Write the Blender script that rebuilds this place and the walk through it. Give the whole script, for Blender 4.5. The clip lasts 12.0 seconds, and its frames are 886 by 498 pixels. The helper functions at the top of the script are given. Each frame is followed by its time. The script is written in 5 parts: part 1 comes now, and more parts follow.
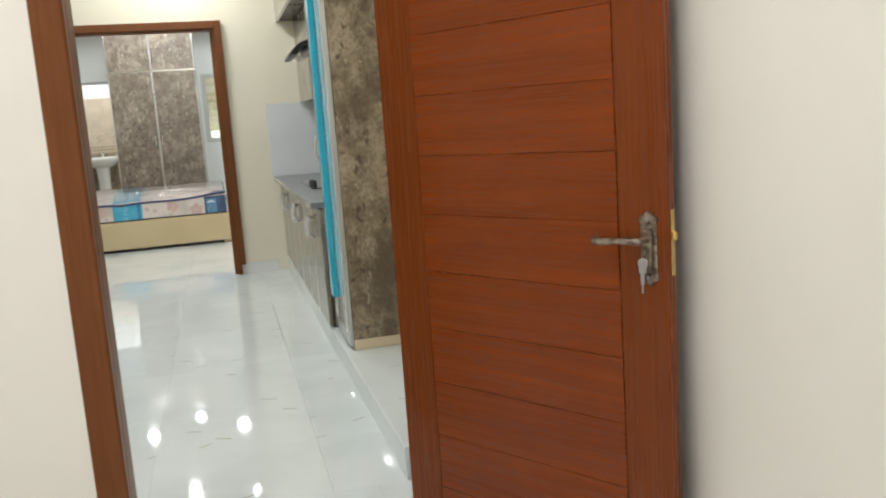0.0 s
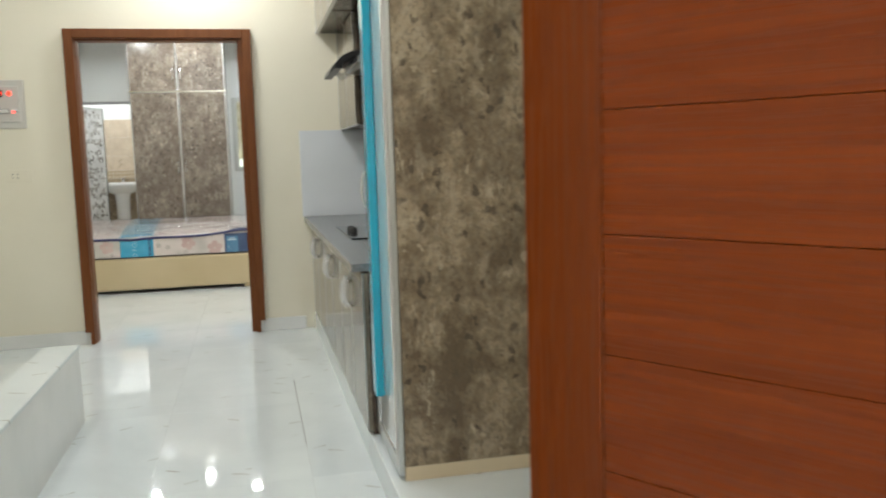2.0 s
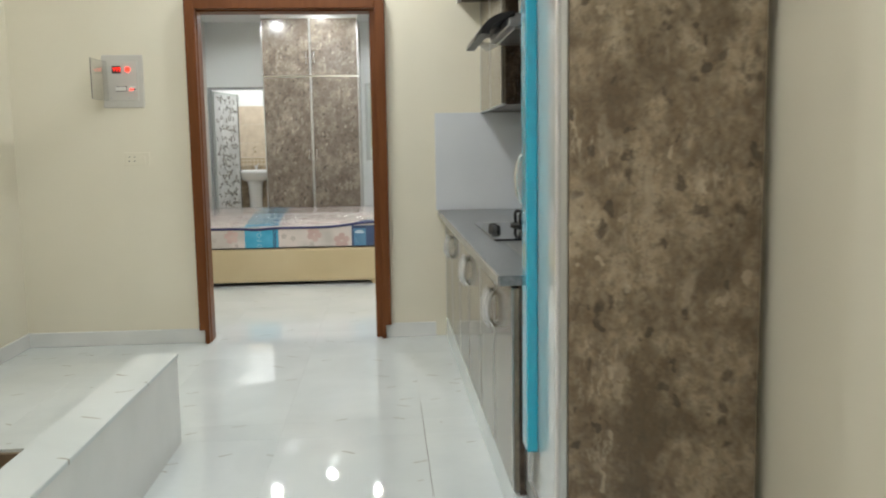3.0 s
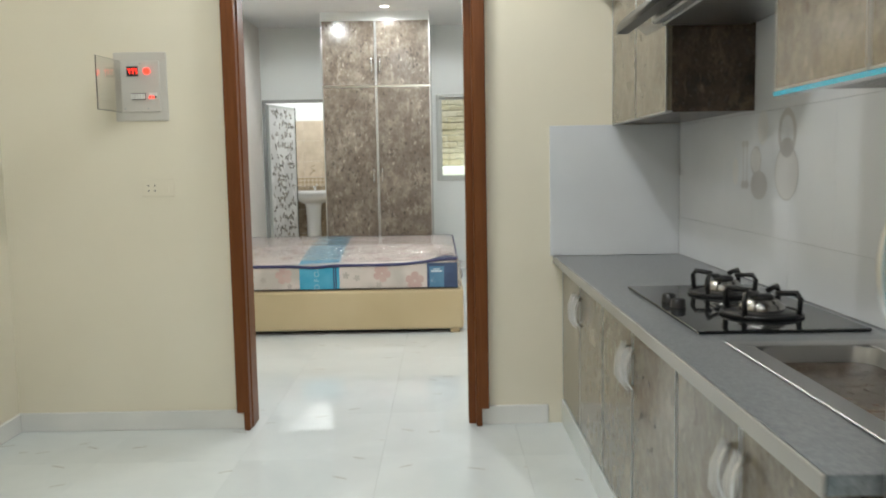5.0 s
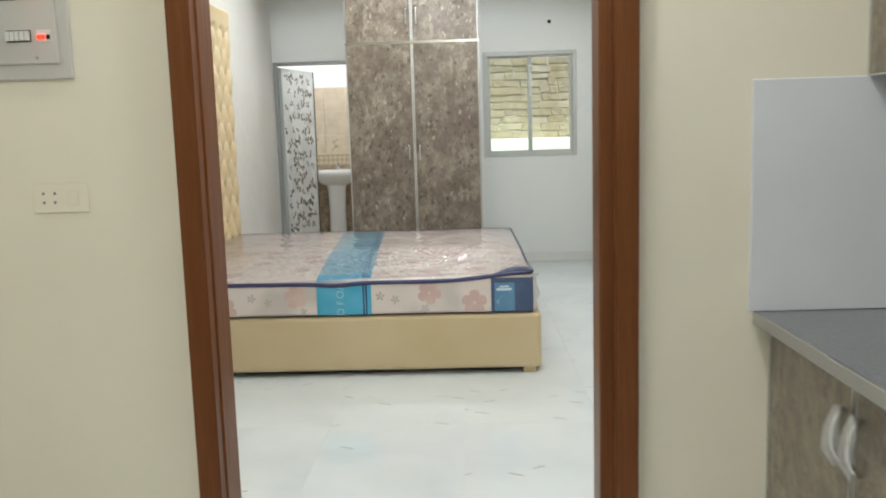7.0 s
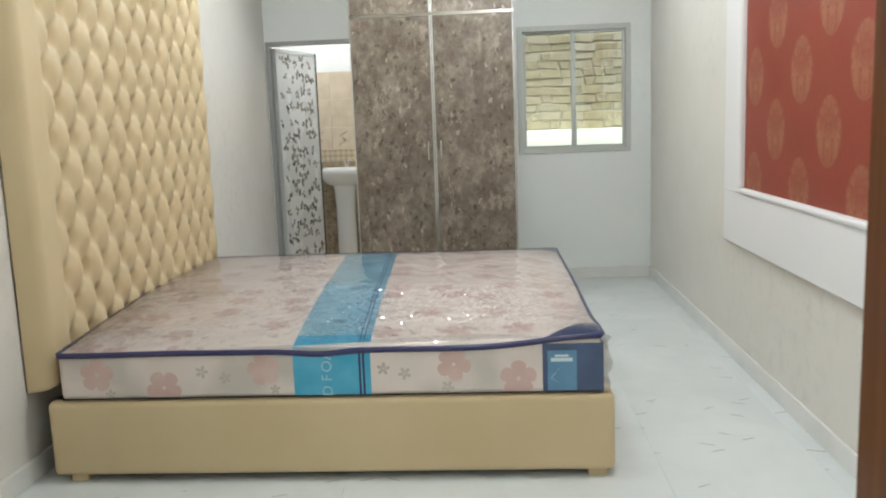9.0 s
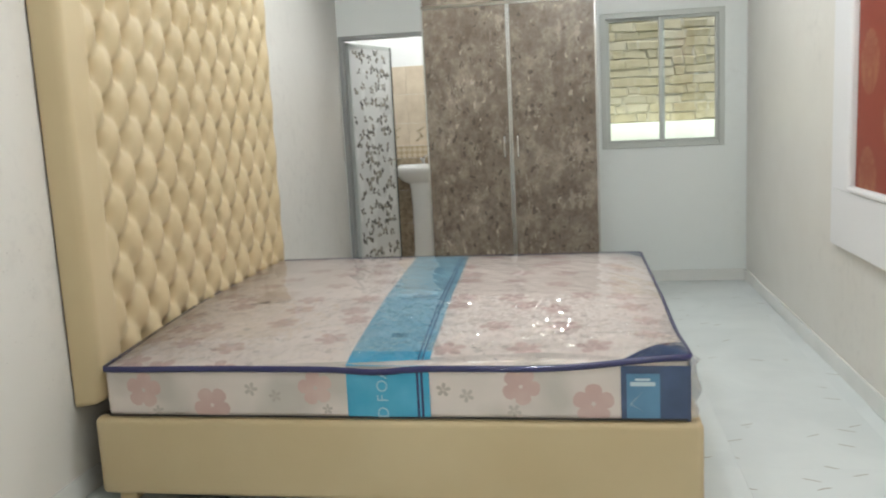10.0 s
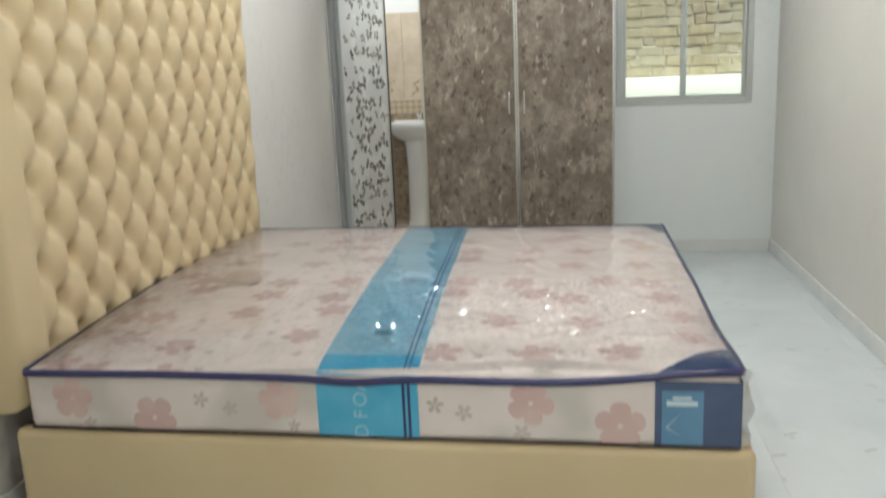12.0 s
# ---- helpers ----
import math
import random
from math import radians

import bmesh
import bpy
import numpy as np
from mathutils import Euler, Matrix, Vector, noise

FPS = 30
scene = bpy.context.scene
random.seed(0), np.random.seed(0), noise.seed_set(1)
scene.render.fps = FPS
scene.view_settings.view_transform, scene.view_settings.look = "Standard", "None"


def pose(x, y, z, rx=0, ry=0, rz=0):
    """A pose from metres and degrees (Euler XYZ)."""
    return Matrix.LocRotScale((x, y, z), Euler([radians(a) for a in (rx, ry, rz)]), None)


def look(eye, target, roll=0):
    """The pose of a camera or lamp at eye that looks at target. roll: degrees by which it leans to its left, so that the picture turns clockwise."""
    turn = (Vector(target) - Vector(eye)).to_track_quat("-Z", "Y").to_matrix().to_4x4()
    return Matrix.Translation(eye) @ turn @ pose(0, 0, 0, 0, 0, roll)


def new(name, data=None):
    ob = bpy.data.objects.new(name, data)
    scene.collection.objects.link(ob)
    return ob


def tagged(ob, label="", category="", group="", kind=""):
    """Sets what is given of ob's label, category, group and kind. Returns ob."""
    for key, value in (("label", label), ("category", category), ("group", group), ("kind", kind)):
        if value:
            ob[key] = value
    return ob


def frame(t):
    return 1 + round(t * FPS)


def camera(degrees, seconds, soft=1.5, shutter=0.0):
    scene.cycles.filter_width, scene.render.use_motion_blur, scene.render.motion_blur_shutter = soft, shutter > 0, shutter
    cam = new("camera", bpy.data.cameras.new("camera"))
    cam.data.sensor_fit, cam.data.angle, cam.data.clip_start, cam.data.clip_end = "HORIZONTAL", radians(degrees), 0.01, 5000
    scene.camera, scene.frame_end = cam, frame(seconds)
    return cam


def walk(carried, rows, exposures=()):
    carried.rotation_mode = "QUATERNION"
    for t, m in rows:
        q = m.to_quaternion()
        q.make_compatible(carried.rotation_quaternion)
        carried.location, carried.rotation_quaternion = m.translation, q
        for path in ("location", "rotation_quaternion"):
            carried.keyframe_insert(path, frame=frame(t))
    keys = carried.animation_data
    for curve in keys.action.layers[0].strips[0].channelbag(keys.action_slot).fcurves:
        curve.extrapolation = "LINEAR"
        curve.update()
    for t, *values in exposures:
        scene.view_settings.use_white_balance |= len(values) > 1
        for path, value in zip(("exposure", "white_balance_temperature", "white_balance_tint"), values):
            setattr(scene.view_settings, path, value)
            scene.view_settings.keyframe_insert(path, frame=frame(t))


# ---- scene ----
cam = camera(56.0, 12.0, soft=1.9, shutter=0.4)
PATH = [
    (0, (0.451, -7.107, 1.197), (0.946, -5.195, 0.883), -4.0),
    (0.5, (0.452, -6.918, 1.201), (1.04, -5.033, 0.883), -3.7),
    (1, (0.499, -6.647, 1.196), (1.162, -4.782, 0.905), -2.4),
    (1.5, (0.559, -6.264, 1.203), (1.135, -4.366, 0.942), -2.4),
    (2, (0.535, -5.885, 1.204), (0.973, -3.947, 0.978), -1.7),
    (2.5, (0.53, -5.539, 1.206), (0.806, -3.571, 0.981), -1.2),
    (3, (0.563, -5.137, 1.166), (0.696, -3.155, 0.931), -0.9),
    (3.5, (0.509, -4.776, 1.216), (0.55, -2.796, 0.936), -1.2),
    (5.5, (0.335, -3.398, 1.222), (0.322, -1.406, 1.04), -1.3),
    (6, (0.271, -2.908, 1.235), (0.235, -0.917, 1.053), -1.7),
    (6.5, (0.208, -2.461, 1.259), (0.145, -0.474, 1.032), -1.4),
    (7, (0.144, -2.127, 1.276), (0.079, -0.147, 1.007), -1.7),
    (7.5, (0.038, -1.709, 1.298), (-0.003, 0.273, 1.031), -1.5),
    (9.5, (0.105, -0.565, 1.349), (-0.101, 1.4, 1.037), -2.4),
    (10, (0.133, -0.448, 1.35), (-0.195, 1.5, 1.041), -2.9),
    (10.5, (0.158, -0.38, 1.346), (-0.274, 1.546, 1.024), -3.6),
    (11, (0.11, -0.232, 1.318), (-0.334, 1.673, 0.899), -3.3),
    (11.5, (0.046, -0.06, 1.304), (-0.296, 1.832, 0.754), -2.7),
    (12, (0.058, 0.109, 1.343), (-0.268, 2.037, 0.926), -2.4),
]
EXPOSURES = [(0, 0.05), (1.5, 0.08), (2.5, -0.03), (3.5, -0.03), (5.5, 0.0), (7.5, 0.0), (9.5, -0.15), (12, -0.15)]
walk(cam, [(t, look(eye, target, roll)) for t, eye, target, roll in PATH], EXPOSURES)

# ---- light ----
world = bpy.data.worlds.new("world")
world.use_nodes = True
scene.world = world
sky = world.node_tree.nodes.new("ShaderNodeTexSky")
sky.sky_type, sky.sun_disc = "NISHITA", False
sky.sun_elevation, sky.sun_rotation = radians(70), radians(180)
world.node_tree.links.new(sky.outputs[0], world.node_tree.nodes["Background"].inputs[0])
world.node_tree.nodes["Background"].inputs[1].default_value = 0.12
sun = bpy.data.lights.new("sun", "SUN")
sun.energy, sun.angle, sun.color = 5.0, radians(12), (1.0, 0.97, 0.92)
tagged(new("sun", sun), kind="structure").matrix_world = look((0, -4, 12), (0, -4 + 12 / math.tan(radians(70)), 0))

CEIL = 2.87


def spot_light(x, y, watts, size=0.05, z=CEIL, cone=172, colour=(0.97, 1.0, 0.99)):
    """The bulb of one recessed downlight."""
    lamp = bpy.data.lights.new("bulb", "SPOT")
    lamp.energy, lamp.shadow_soft_size, lamp.color = watts, size, colour
    lamp.spot_size, lamp.spot_blend = radians(cone), 0.25
    ob = new("bulb", lamp)
    ob.matrix_world = look((x, y, z - 0.03), (x, y, 0))
    return tagged(ob, kind="structure")


BEDROOM_LAMPS = [(-0.19, 4.95), (-0.80, 4.45), (0.40, 4.4), (0.5, 2.1), (-0.2, 2.3), (0.25, 0.9)]
HALL_LAMPS = [(0.25, -0.3), (-0.6, -2.2), (0.3, -2.4), (0.35, -4.05)]
ROOM_LAMPS = [(0.45, -6.5), (-1.4, -6.7), (0.5, -8.4)]
for lx, ly in BEDROOM_LAMPS:
    spot_light(lx, ly, 14 if ly > 4.5 else 38 if ly < 1 else 47, colour=(0.95, 1.0, 1.0))
for lx, ly in HALL_LAMPS:
    spot_light(lx, ly, 31 if ly < -3 else 44 if ly > -1 else 39)
for lx, ly in ROOM_LAMPS:
    spot_light(lx, ly, 93, 0.14, colour=(1.0, 0.97, 0.94))
spot_light(-1.3, 6.9, 48)


# ---- materials ----
def mat(name, colour=(0.8, 0.8, 0.8), rough=0.5, metal=0.0, spec=0.5, coat=0.0):
    m = bpy.data.materials.new(name)
    m.use_nodes = True
    b = m.node_tree.nodes["Principled BSDF"]
    b.inputs["Base Color"].default_value = (*colour, 1)
    b.inputs["Roughness"].default_value = rough
    b.inputs["Metallic"].default_value = metal
    b.inputs["Specular IOR Level"].default_value = spec
    b.inputs["Coat Weight"].default_value = coat
    b.inputs["Coat Roughness"].default_value = 0.05
    return m


class Net:
    """Shortcuts for a material's nodes."""

    def __init__(self, m):
        self.t = m.node_tree
        self.b = self.t.nodes["Principled BSDF"]

    def node(self, kind, operation="", feature="", voronoi_dimensions="", data_type="", blend_type=""):
        n = self.t.nodes.new("ShaderNode" + kind)
        if operation:
            n.operation = operation
        if feature:
            n.feature = feature
        if voronoi_dimensions:
            n.voronoi_dimensions = voronoi_dimensions
        if data_type:
            n.data_type, n.blend_type = data_type, blend_type
        return n

    def link(self, a, b):
        self.t.links.new(a, b)

    def coords(self, scale=(1, 1, 1), where="Object", shift=None):
        c = self.node("TexCoord")
        m = self.node("Mapping")
        m.inputs["Scale"].default_value = scale
        self.link(c.outputs[where], m.inputs["Vector"])
        if shift:
            info = self.node("ObjectInfo")
            mul = self.node("VectorMath", operation="SCALE")
            mul.inputs[0].default_value = shift
            self.link(info.outputs["Random"], mul.inputs["Scale"])
            self.link(mul.outputs[0], m.inputs["Location"])
        return m.outputs[0]

    def noise(self, vec, scale, detail=4, rough=0.5, distort=0.0):
        n = self.node("TexNoise")
        n.inputs["Scale"].default_value, n.inputs["Detail"].default_value = scale, detail
        n.inputs["Roughness"].default_value, n.inputs["Distortion"].default_value = rough, distort
        self.link(vec, n.inputs["Vector"])
        return n.outputs[0]

    def ramp(self, fac, stops, mode="LINEAR"):
        r = self.node("ValToRGB")
        r.color_ramp.interpolation = mode
        while len(r.color_ramp.elements) < len(stops):
            r.color_ramp.elements.new(0.5)
        for e, (p, c) in zip(r.color_ramp.elements, stops):
            e.position = p
            e.color = (*c, 1) if not isinstance(c, (int, float)) else (c, c, c, 1)
        self.link(fac, r.inputs[0])
        return r.outputs[0]

    def mix(self, fac, a, b, blend="MIX"):
        x = self.node("Mix", data_type="RGBA", blend_type=blend)
        for value, socket in ((fac, 0), (a, 6), (b, 7)):
            if hasattr(value, "is_linked"):
                self.link(value, x.inputs[socket])
            elif isinstance(value, (int, float)):
                x.inputs[socket].default_value = value
            else:
                x.inputs[socket].default_value = (*value, 1)
        return x.outputs[2]

    def math(self, op, a, b=0.0, c=0.0):
        n = self.node("Math", operation=op)
        for i, v in enumerate((a, b, c)):
            if hasattr(v, "is_linked"):
                self.link(v, n.inputs[i])
            else:
                n.inputs[i].default_value = v
        return n.outputs[0]

    def colour(self, out):
        self.link(out, self.b.inputs["Base Color"])

    def rough(self, out):
        self.link(out, self.b.inputs["Roughness"])

    def wrinkle(self, v):
        """Creased clear wrapping: the coat alone is wavy."""
        n = self.node("Bump")
        n.inputs["Strength"].default_value, n.inputs["Distance"].default_value = 0.22, 0.03
        crease = self.math("ABSOLUTE", self.math("SUBTRACT", self.noise(v, 11, 2.5, 0.5, 1.2), 0.5))
        self.link(self.math("ADD", self.noise(v, 6.5, 1.5, 0.4, 0.6), self.math("MULTIPLY", crease, 0.45)), n.inputs["Height"])
        self.link(n.outputs[0], self.b.inputs["Coat Normal"])
        self.b.inputs["Coat Weight"].default_value = 0.55
        self.b.inputs["Coat Roughness"].default_value = 0.03

    def bump(self, height, strength=0.2, distance=0.01, coat=False):
        n = self.node("Bump")
        n.inputs["Strength"].default_value, n.inputs["Distance"].default_value = strength, distance
        self.link(height, n.inputs["Height"])
        self.link(n.outputs[0], self.b.inputs["Normal"])
        if coat:
            self.link(n.outputs[0], self.b.inputs["Coat Normal"])


def paint(name, a, b, rough=0.55):
    """Rolled wall paint: faint clouds and a fine orange-peel relief."""
    m = mat(name, a, rough)
    n = Net(m)
    v = n.coords()
    n.colour(n.mix(n.ramp(n.noise(v, 1.3, 5, 0.6), [(0.35, 0.0), (0.7, 1.0)]), a, b))
    n.rough(n.ramp(n.noise(v, 4, 3), [(0.3, rough - 0.08), (0.7, rough + 0.1)]))
    n.bump(n.noise(v, 180, 3), 0.12, 0.002)
    return m


M_HALL = paint("cream_wall_paint", (0.82, 0.77, 0.635), (0.78, 0.73, 0.595), 0.42)
M_ROOM = paint("beige_wall_paint", (0.82, 0.79, 0.725), (0.79, 0.76, 0.695), 0.5)
M_BED = paint("white_wall_paint", (0.80, 0.82, 0.82), (0.76, 0.78, 0.78), 0.4)
_n = Net(M_BED)
_v = _n.coords()
_s = _n.math("MULTIPLY", _n.ramp(_n.noise(_v, 1.1, 3, 0.6), [(0.5, 0.0), (0.72, 1.0)]), _n.ramp(_n.noise(_v, 16, 5, 0.7), [(0.5, 0.0), (0.7, 0.35)]))
_n.colour(_n.mix(_s, _n.mix(_n.noise(_v, 1.3, 4), (0.84, 0.87, 0.86), (0.80, 0.83, 0.82)), (0.62, 0.62, 0.60)))
M_BEDW = paint("warm_white_wall_paint", (0.79, 0.765, 0.71), (0.75, 0.725, 0.67), 0.4)
_n = Net(M_BEDW)
_v = _n.coords()
_s = _n.math("MULTIPLY", _n.ramp(_n.noise(_v, 1.1, 3, 0.6), [(0.45, 0.0), (0.68, 1.0)]), _n.ramp(_n.noise(_v, 13, 5, 0.7), [(0.5, 0.0), (0.68, 0.45)]))
_k = _n.math("MULTIPLY", _n.ramp(_n.noise(_v, 70, 2, 0.5), [(0.70, 0.0), (0.76, 1.0)]), _n.ramp(_n.noise(_v, 5, 2), [(0.45, 0.0), (0.6, 0.55)]))
_n.colour(_n.mix(_k, _n.mix(_s, _n.mix(_n.noise(_v, 1.3, 4), (0.77, 0.745, 0.70), (0.72, 0.695, 0.655)), (0.54, 0.52, 0.495)), (0.32, 0.29, 0.26)))
M_CEIL = paint("ceiling_paint", (0.82, 0.82, 0.81), (0.79, 0.79, 0.78), 0.7)
M_WHITE = paint("white_gloss_paint", (0.82, 0.82, 0.84), (0.80, 0.80, 0.82), 0.5)


def marble_floor():
    """White polished porcelain with faint clouds and short brown hairlines."""
    m = mat("white_marble_tile", (0.8, 0.82, 0.81), 0.07, spec=0.45)
    n = Net(m)
    v = n.coords((1, 1, 1), "Object", (31.0, 17.0, 5.0))
    cloud = n.ramp(n.noise(v, 2.0, 5, 0.6, 0.5), [(0.35, 0.0), (0.75, 1.0)])
    base = n.mix(cloud, (0.735, 0.782, 0.788), (0.645, 0.695, 0.706))
    lines = None
    for angle, sx in ((52, 1.0), (-44, 1.3)):
        mp = n.node("Mapping")
        mp.inputs["Rotation"].default_value = (0, 0, radians(angle))
        mp.inputs["Scale"].default_value = (3.2 * sx, 9.0, 1)
        n.link(v, mp.inputs["Vector"])
        vo = n.node("TexVoronoi", feature="F1")
        vo.inputs["Scale"].default_value = 0.8
        vo.inputs["Randomness"].default_value = 1.0
        n.link(mp.outputs[0], vo.inputs["Vector"])
        diff = n.node("VectorMath", operation="SUBTRACT")
        sc = n.node("VectorMath", operation="SCALE")
        sc.inputs["Scale"].default_value = 1.0
        n.link(mp.outputs[0], sc.inputs[0])
        n.link(sc.outputs[0], diff.inputs[0])
        n.link(vo.outputs["Position"], diff.inputs[1])
        sep = n.node("SeparateXYZ")
        n.link(diff.outputs[0], sep.inputs[0])
        wob = n.math("MULTIPLY_ADD", n.noise(v, 14, 2), 0.16, -0.08)
        across = n.math("ABSOLUTE", n.math("ADD", sep.outputs[1], wob))
        thin = n.math("LESS_THAN", across, 0.022)
        short = n.math("LESS_THAN", n.math("ABSOLUTE", sep.outputs[0]), 0.15)
        some = n.node("SeparateColor")
        n.link(vo.outputs["Color"], some.inputs[0])
        keep = n.math("GREATER_THAN", some.outputs[0], 0.80)
        one = n.math("MULTIPLY", n.math("MULTIPLY", thin, short), keep)
        lines = one if lines is None else n.math("MAXIMUM", lines, one)
    n.colour(n.mix(n.math("MULTIPLY", lines, 0.7), base, (0.30, 0.255, 0.20)))
    n.rough(n.ramp(n.noise(v, 3, 4), [(0.3, 0.022), (0.8, 0.055)]))
    n.bump(n.noise(v, 2.5, 2), 0.01, 0.01)
    return m


M_FLOOR = marble_floor()
M_SKIRT = mat("marble_skirting", (0.78, 0.78, 0.76), 0.15)
_n = Net(M_SKIRT)
_n.colour(_n.mix(_n.ramp(_n.noise(_n.coords(), 3, 5), [(0.4, 0.0), (0.7, 1.0)]), (0.80, 0.80, 0.78), (0.72, 0.73, 0.71)))
M_GROUT = mat("grout", (0.66, 0.67, 0.65), 0.8)


def laminate(name, deep, mid, pale, rough=0.22, scale=1.0, flecks=0.42, pits=0.8, grain=0.5):
    """High-gloss laminate printed like emperador stone: brown mottle, dark chips and pale shell shapes."""
    m = mat(name, mid, rough, spec=0.5)
    n = Net(m)
    v = n.coords((scale, scale, scale * 0.8), "Object", (7.0, 13.0, 4.0))
    big = n.noise(v, 4.5, 3, 0.55, 0.4)
    mid_ = n.noise(v, 16, 10, 0.66, 0.15)
    fine = n.noise(v, 46, 5, 0.75, 0.1)
    base = n.ramp(n.mix(0.40, mid_, big), [(0.40, deep), (0.5, mid), (0.60, pale)])
    base = n.mix(n.ramp(fine, [(0.3, 0.0), (0.72, 0.75)]), base, pale, "SOFT_LIGHT")
    base = n.mix(n.ramp(n.noise(v, 62, 4, 0.7, 0.3), [(0.36, grain), (0.52, 0.0)]), base, tuple(c * 0.62 for c in deep))
    streak = n.node("Mapping")
    streak.inputs["Scale"].default_value = (1, 1, 0.34)
    streak.inputs["Rotation"].default_value = (0.35, 0.35, 0)
    n.link(v, streak.inputs["Vector"])
    crackle = n.math("ABSOLUTE", n.math("SUBTRACT", n.noise(streak.outputs[0], 34, 3, 0.6, 0.3), 0.5))
    crackle = n.math("MULTIPLY", n.ramp(crackle, [(0.008, 1.0), (0.026, 0.0)]), n.ramp(n.noise(v, 7, 2), [(0.56, 0.0), (0.66, 1.0)]))
    base = n.mix(n.math("MULTIPLY", crackle, flecks * 0.75), base, tuple(min(1, c * 1.6) for c in pale))
    off = n.node("TexNoise")
    off.inputs["Scale"].default_value = 30.0
    n.link(v, off.inputs["Vector"])
    sc = n.node("VectorMath", operation="SCALE")
    sc.inputs["Scale"].default_value = 0.06
    n.link(off.outputs["Color"], sc.inputs[0])
    wv = n.node("VectorMath", operation="ADD")
    n.link(v, wv.inputs[0])
    n.link(sc.outputs[0], wv.inputs[1])
    for cells, squeeze, keep, size, tone, amount in ((36.0, (1, 1, 0.8), 0.80, 0.42, tuple(c * 0.36 for c in deep), pits), (12.0, (1.7, 1.7, 0.6), 0.80, 0.36, tuple(min(1, c * 1.25) for c in pale), flecks * 0.9), (34.0, (1, 1, 0.6), 0.90, 0.34, tuple(min(1, c * 1.8) for c in pale), flecks)):
        mp = n.node("Mapping")
        mp.inputs["Scale"].default_value = squeeze
        n.link(wv.outputs[0], mp.inputs["Vector"])
        vo = n.node("TexVoronoi", feature="F1")
        vo.inputs["Scale"].default_value = cells
        n.link(mp.outputs[0], vo.inputs["Vector"])
        col = n.node("SeparateColor")
        n.link(vo.outputs["Color"], col.inputs[0])
        chip = n.ramp(vo.outputs["Distance"], [(size * 0.7, 1.0), (size * 1.1, 0.0)])
        mask = n.math("MULTIPLY", n.math("MULTIPLY", chip, n.math("GREATER_THAN", col.outputs[0], keep)), n.math("MULTIPLY_ADD", fine, 1.1, 0.2))
        base = n.mix(n.math("MULTIPLY", mask, amount), base, tone)
    n.colour(base)
    n.rough(n.ramp(fine, [(0.3, rough * 0.8), (0.8, rough * 1.3)]))
    return m


M_LAM = laminate("brown_stone_laminate", (0.150, 0.124, 0.101), (0.212, 0.179, 0.149), (0.302, 0.265, 0.224), 0.2, 0.85, 0.62, 0.8, 0.22)
M_LAMT = laminate("warm_stone_laminate", (0.138, 0.104, 0.068), (0.262, 0.208, 0.145), (0.415, 0.345, 0.255), 0.24, 0.9, 0.42, 0.95, 0.55)
M_LAMK = laminate("kitchen_stone_laminate", (0.205, 0.178, 0.14), (0.25, 0.217, 0.17), (0.315, 0.277, 0.22), 0.13, 1.25, 0.3, 0.5, 0.25)
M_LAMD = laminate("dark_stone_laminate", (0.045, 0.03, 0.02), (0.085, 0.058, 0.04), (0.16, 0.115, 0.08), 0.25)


def wood(name, a, b, grain=(1, 1, 12), rough=0.3):
    """Stained veneer with long streaked grain; grain names the squeeze along each axis."""
    m = mat(name, a, rough)
    n = Net(m)
    v = n.coords(grain, "Object", (3.0, 5.0, 2.0))
    g = n.noise(v, 5, 8, 0.6, 0.3)
    broad = n.noise(v, 1.4, 3, 0.5, 0.3)
    n.colour(n.mix(n.ramp(broad, [(0.3, 0.0), (0.75, 1.0)]), n.mix(n.ramp(g, [(0.3, 0.0), (0.7, 1.0)]), a, b), b))
    n.rough(n.ramp(g, [(0.3, rough * 0.8), (0.8, rough * 1.3)]))
    n.bump(g, 0.06, 0.003)
    return m


M_LEAF = wood("red_brown_veneer", (0.270, 0.055, 0.007), (0.155, 0.029, 0.003), (0.7, 0.7, 30), 0.27)
M_STILE = wood("red_brown_stile", (0.200, 0.043, 0.005), (0.150, 0.031, 0.0036), (20, 20, 0.7), 0.27)
M_FRAME = wood("dark_red_wood_frame", (0.215, 0.079, 0.028), (0.145, 0.049, 0.016), (16, 16, 0.9), 0.35)
for _m, _s in ((M_LEAF, 0.24), (M_STILE, 0.24), (M_FRAME, 0.15)):
    _m.node_tree.nodes["Principled BSDF"].inputs["Specular IOR Level"].default_value = _s
M_CHROME = mat("chrome", (0.8, 0.8, 0.8), 0.12, 1.0)
M_ALU = mat("satin_aluminium", (0.62, 0.63, 0.63), 0.3, 1.0)
M_ALUG = mat("grey_aluminium", (0.56, 0.585, 0.56), 0.42, 0.12)
M_STEEL = mat("brushed_steel", (0.46, 0.46, 0.46), 0.4, 1.0)
M_ANTIQUE = mat("antique_nickel", (0.30, 0.26, 0.22), 0.33, 0.9)
_n = Net(M_ANTIQUE)
_n.colour(_n.ramp(_n.noise(_n.coords(), 60, 4), [(0.35, (0.13, 0.095, 0.07)), (0.65, (0.44, 0.37, 0.30))]))
M_BRASS = mat("brass", (0.75, 0.53, 0.22), 0.25, 1.0)
M_BLACK = mat("black_enamel", (0.012, 0.012, 0.013), 0.35)
M_BGLASS = mat("black_glass", (0.012, 0.013, 0.014), 0.04, spec=0.6)
M_DARK = mat("shadow_gap_board", (0.035, 0.03, 0.025), 0.7)
M_CERAMIC = mat("white_ceramic", (0.82, 0.82, 0.80), 0.1, coat=0.5)
M_PLASTIC = mat("grey_plastic", (0.60, 0.578, 0.53), 0.4)
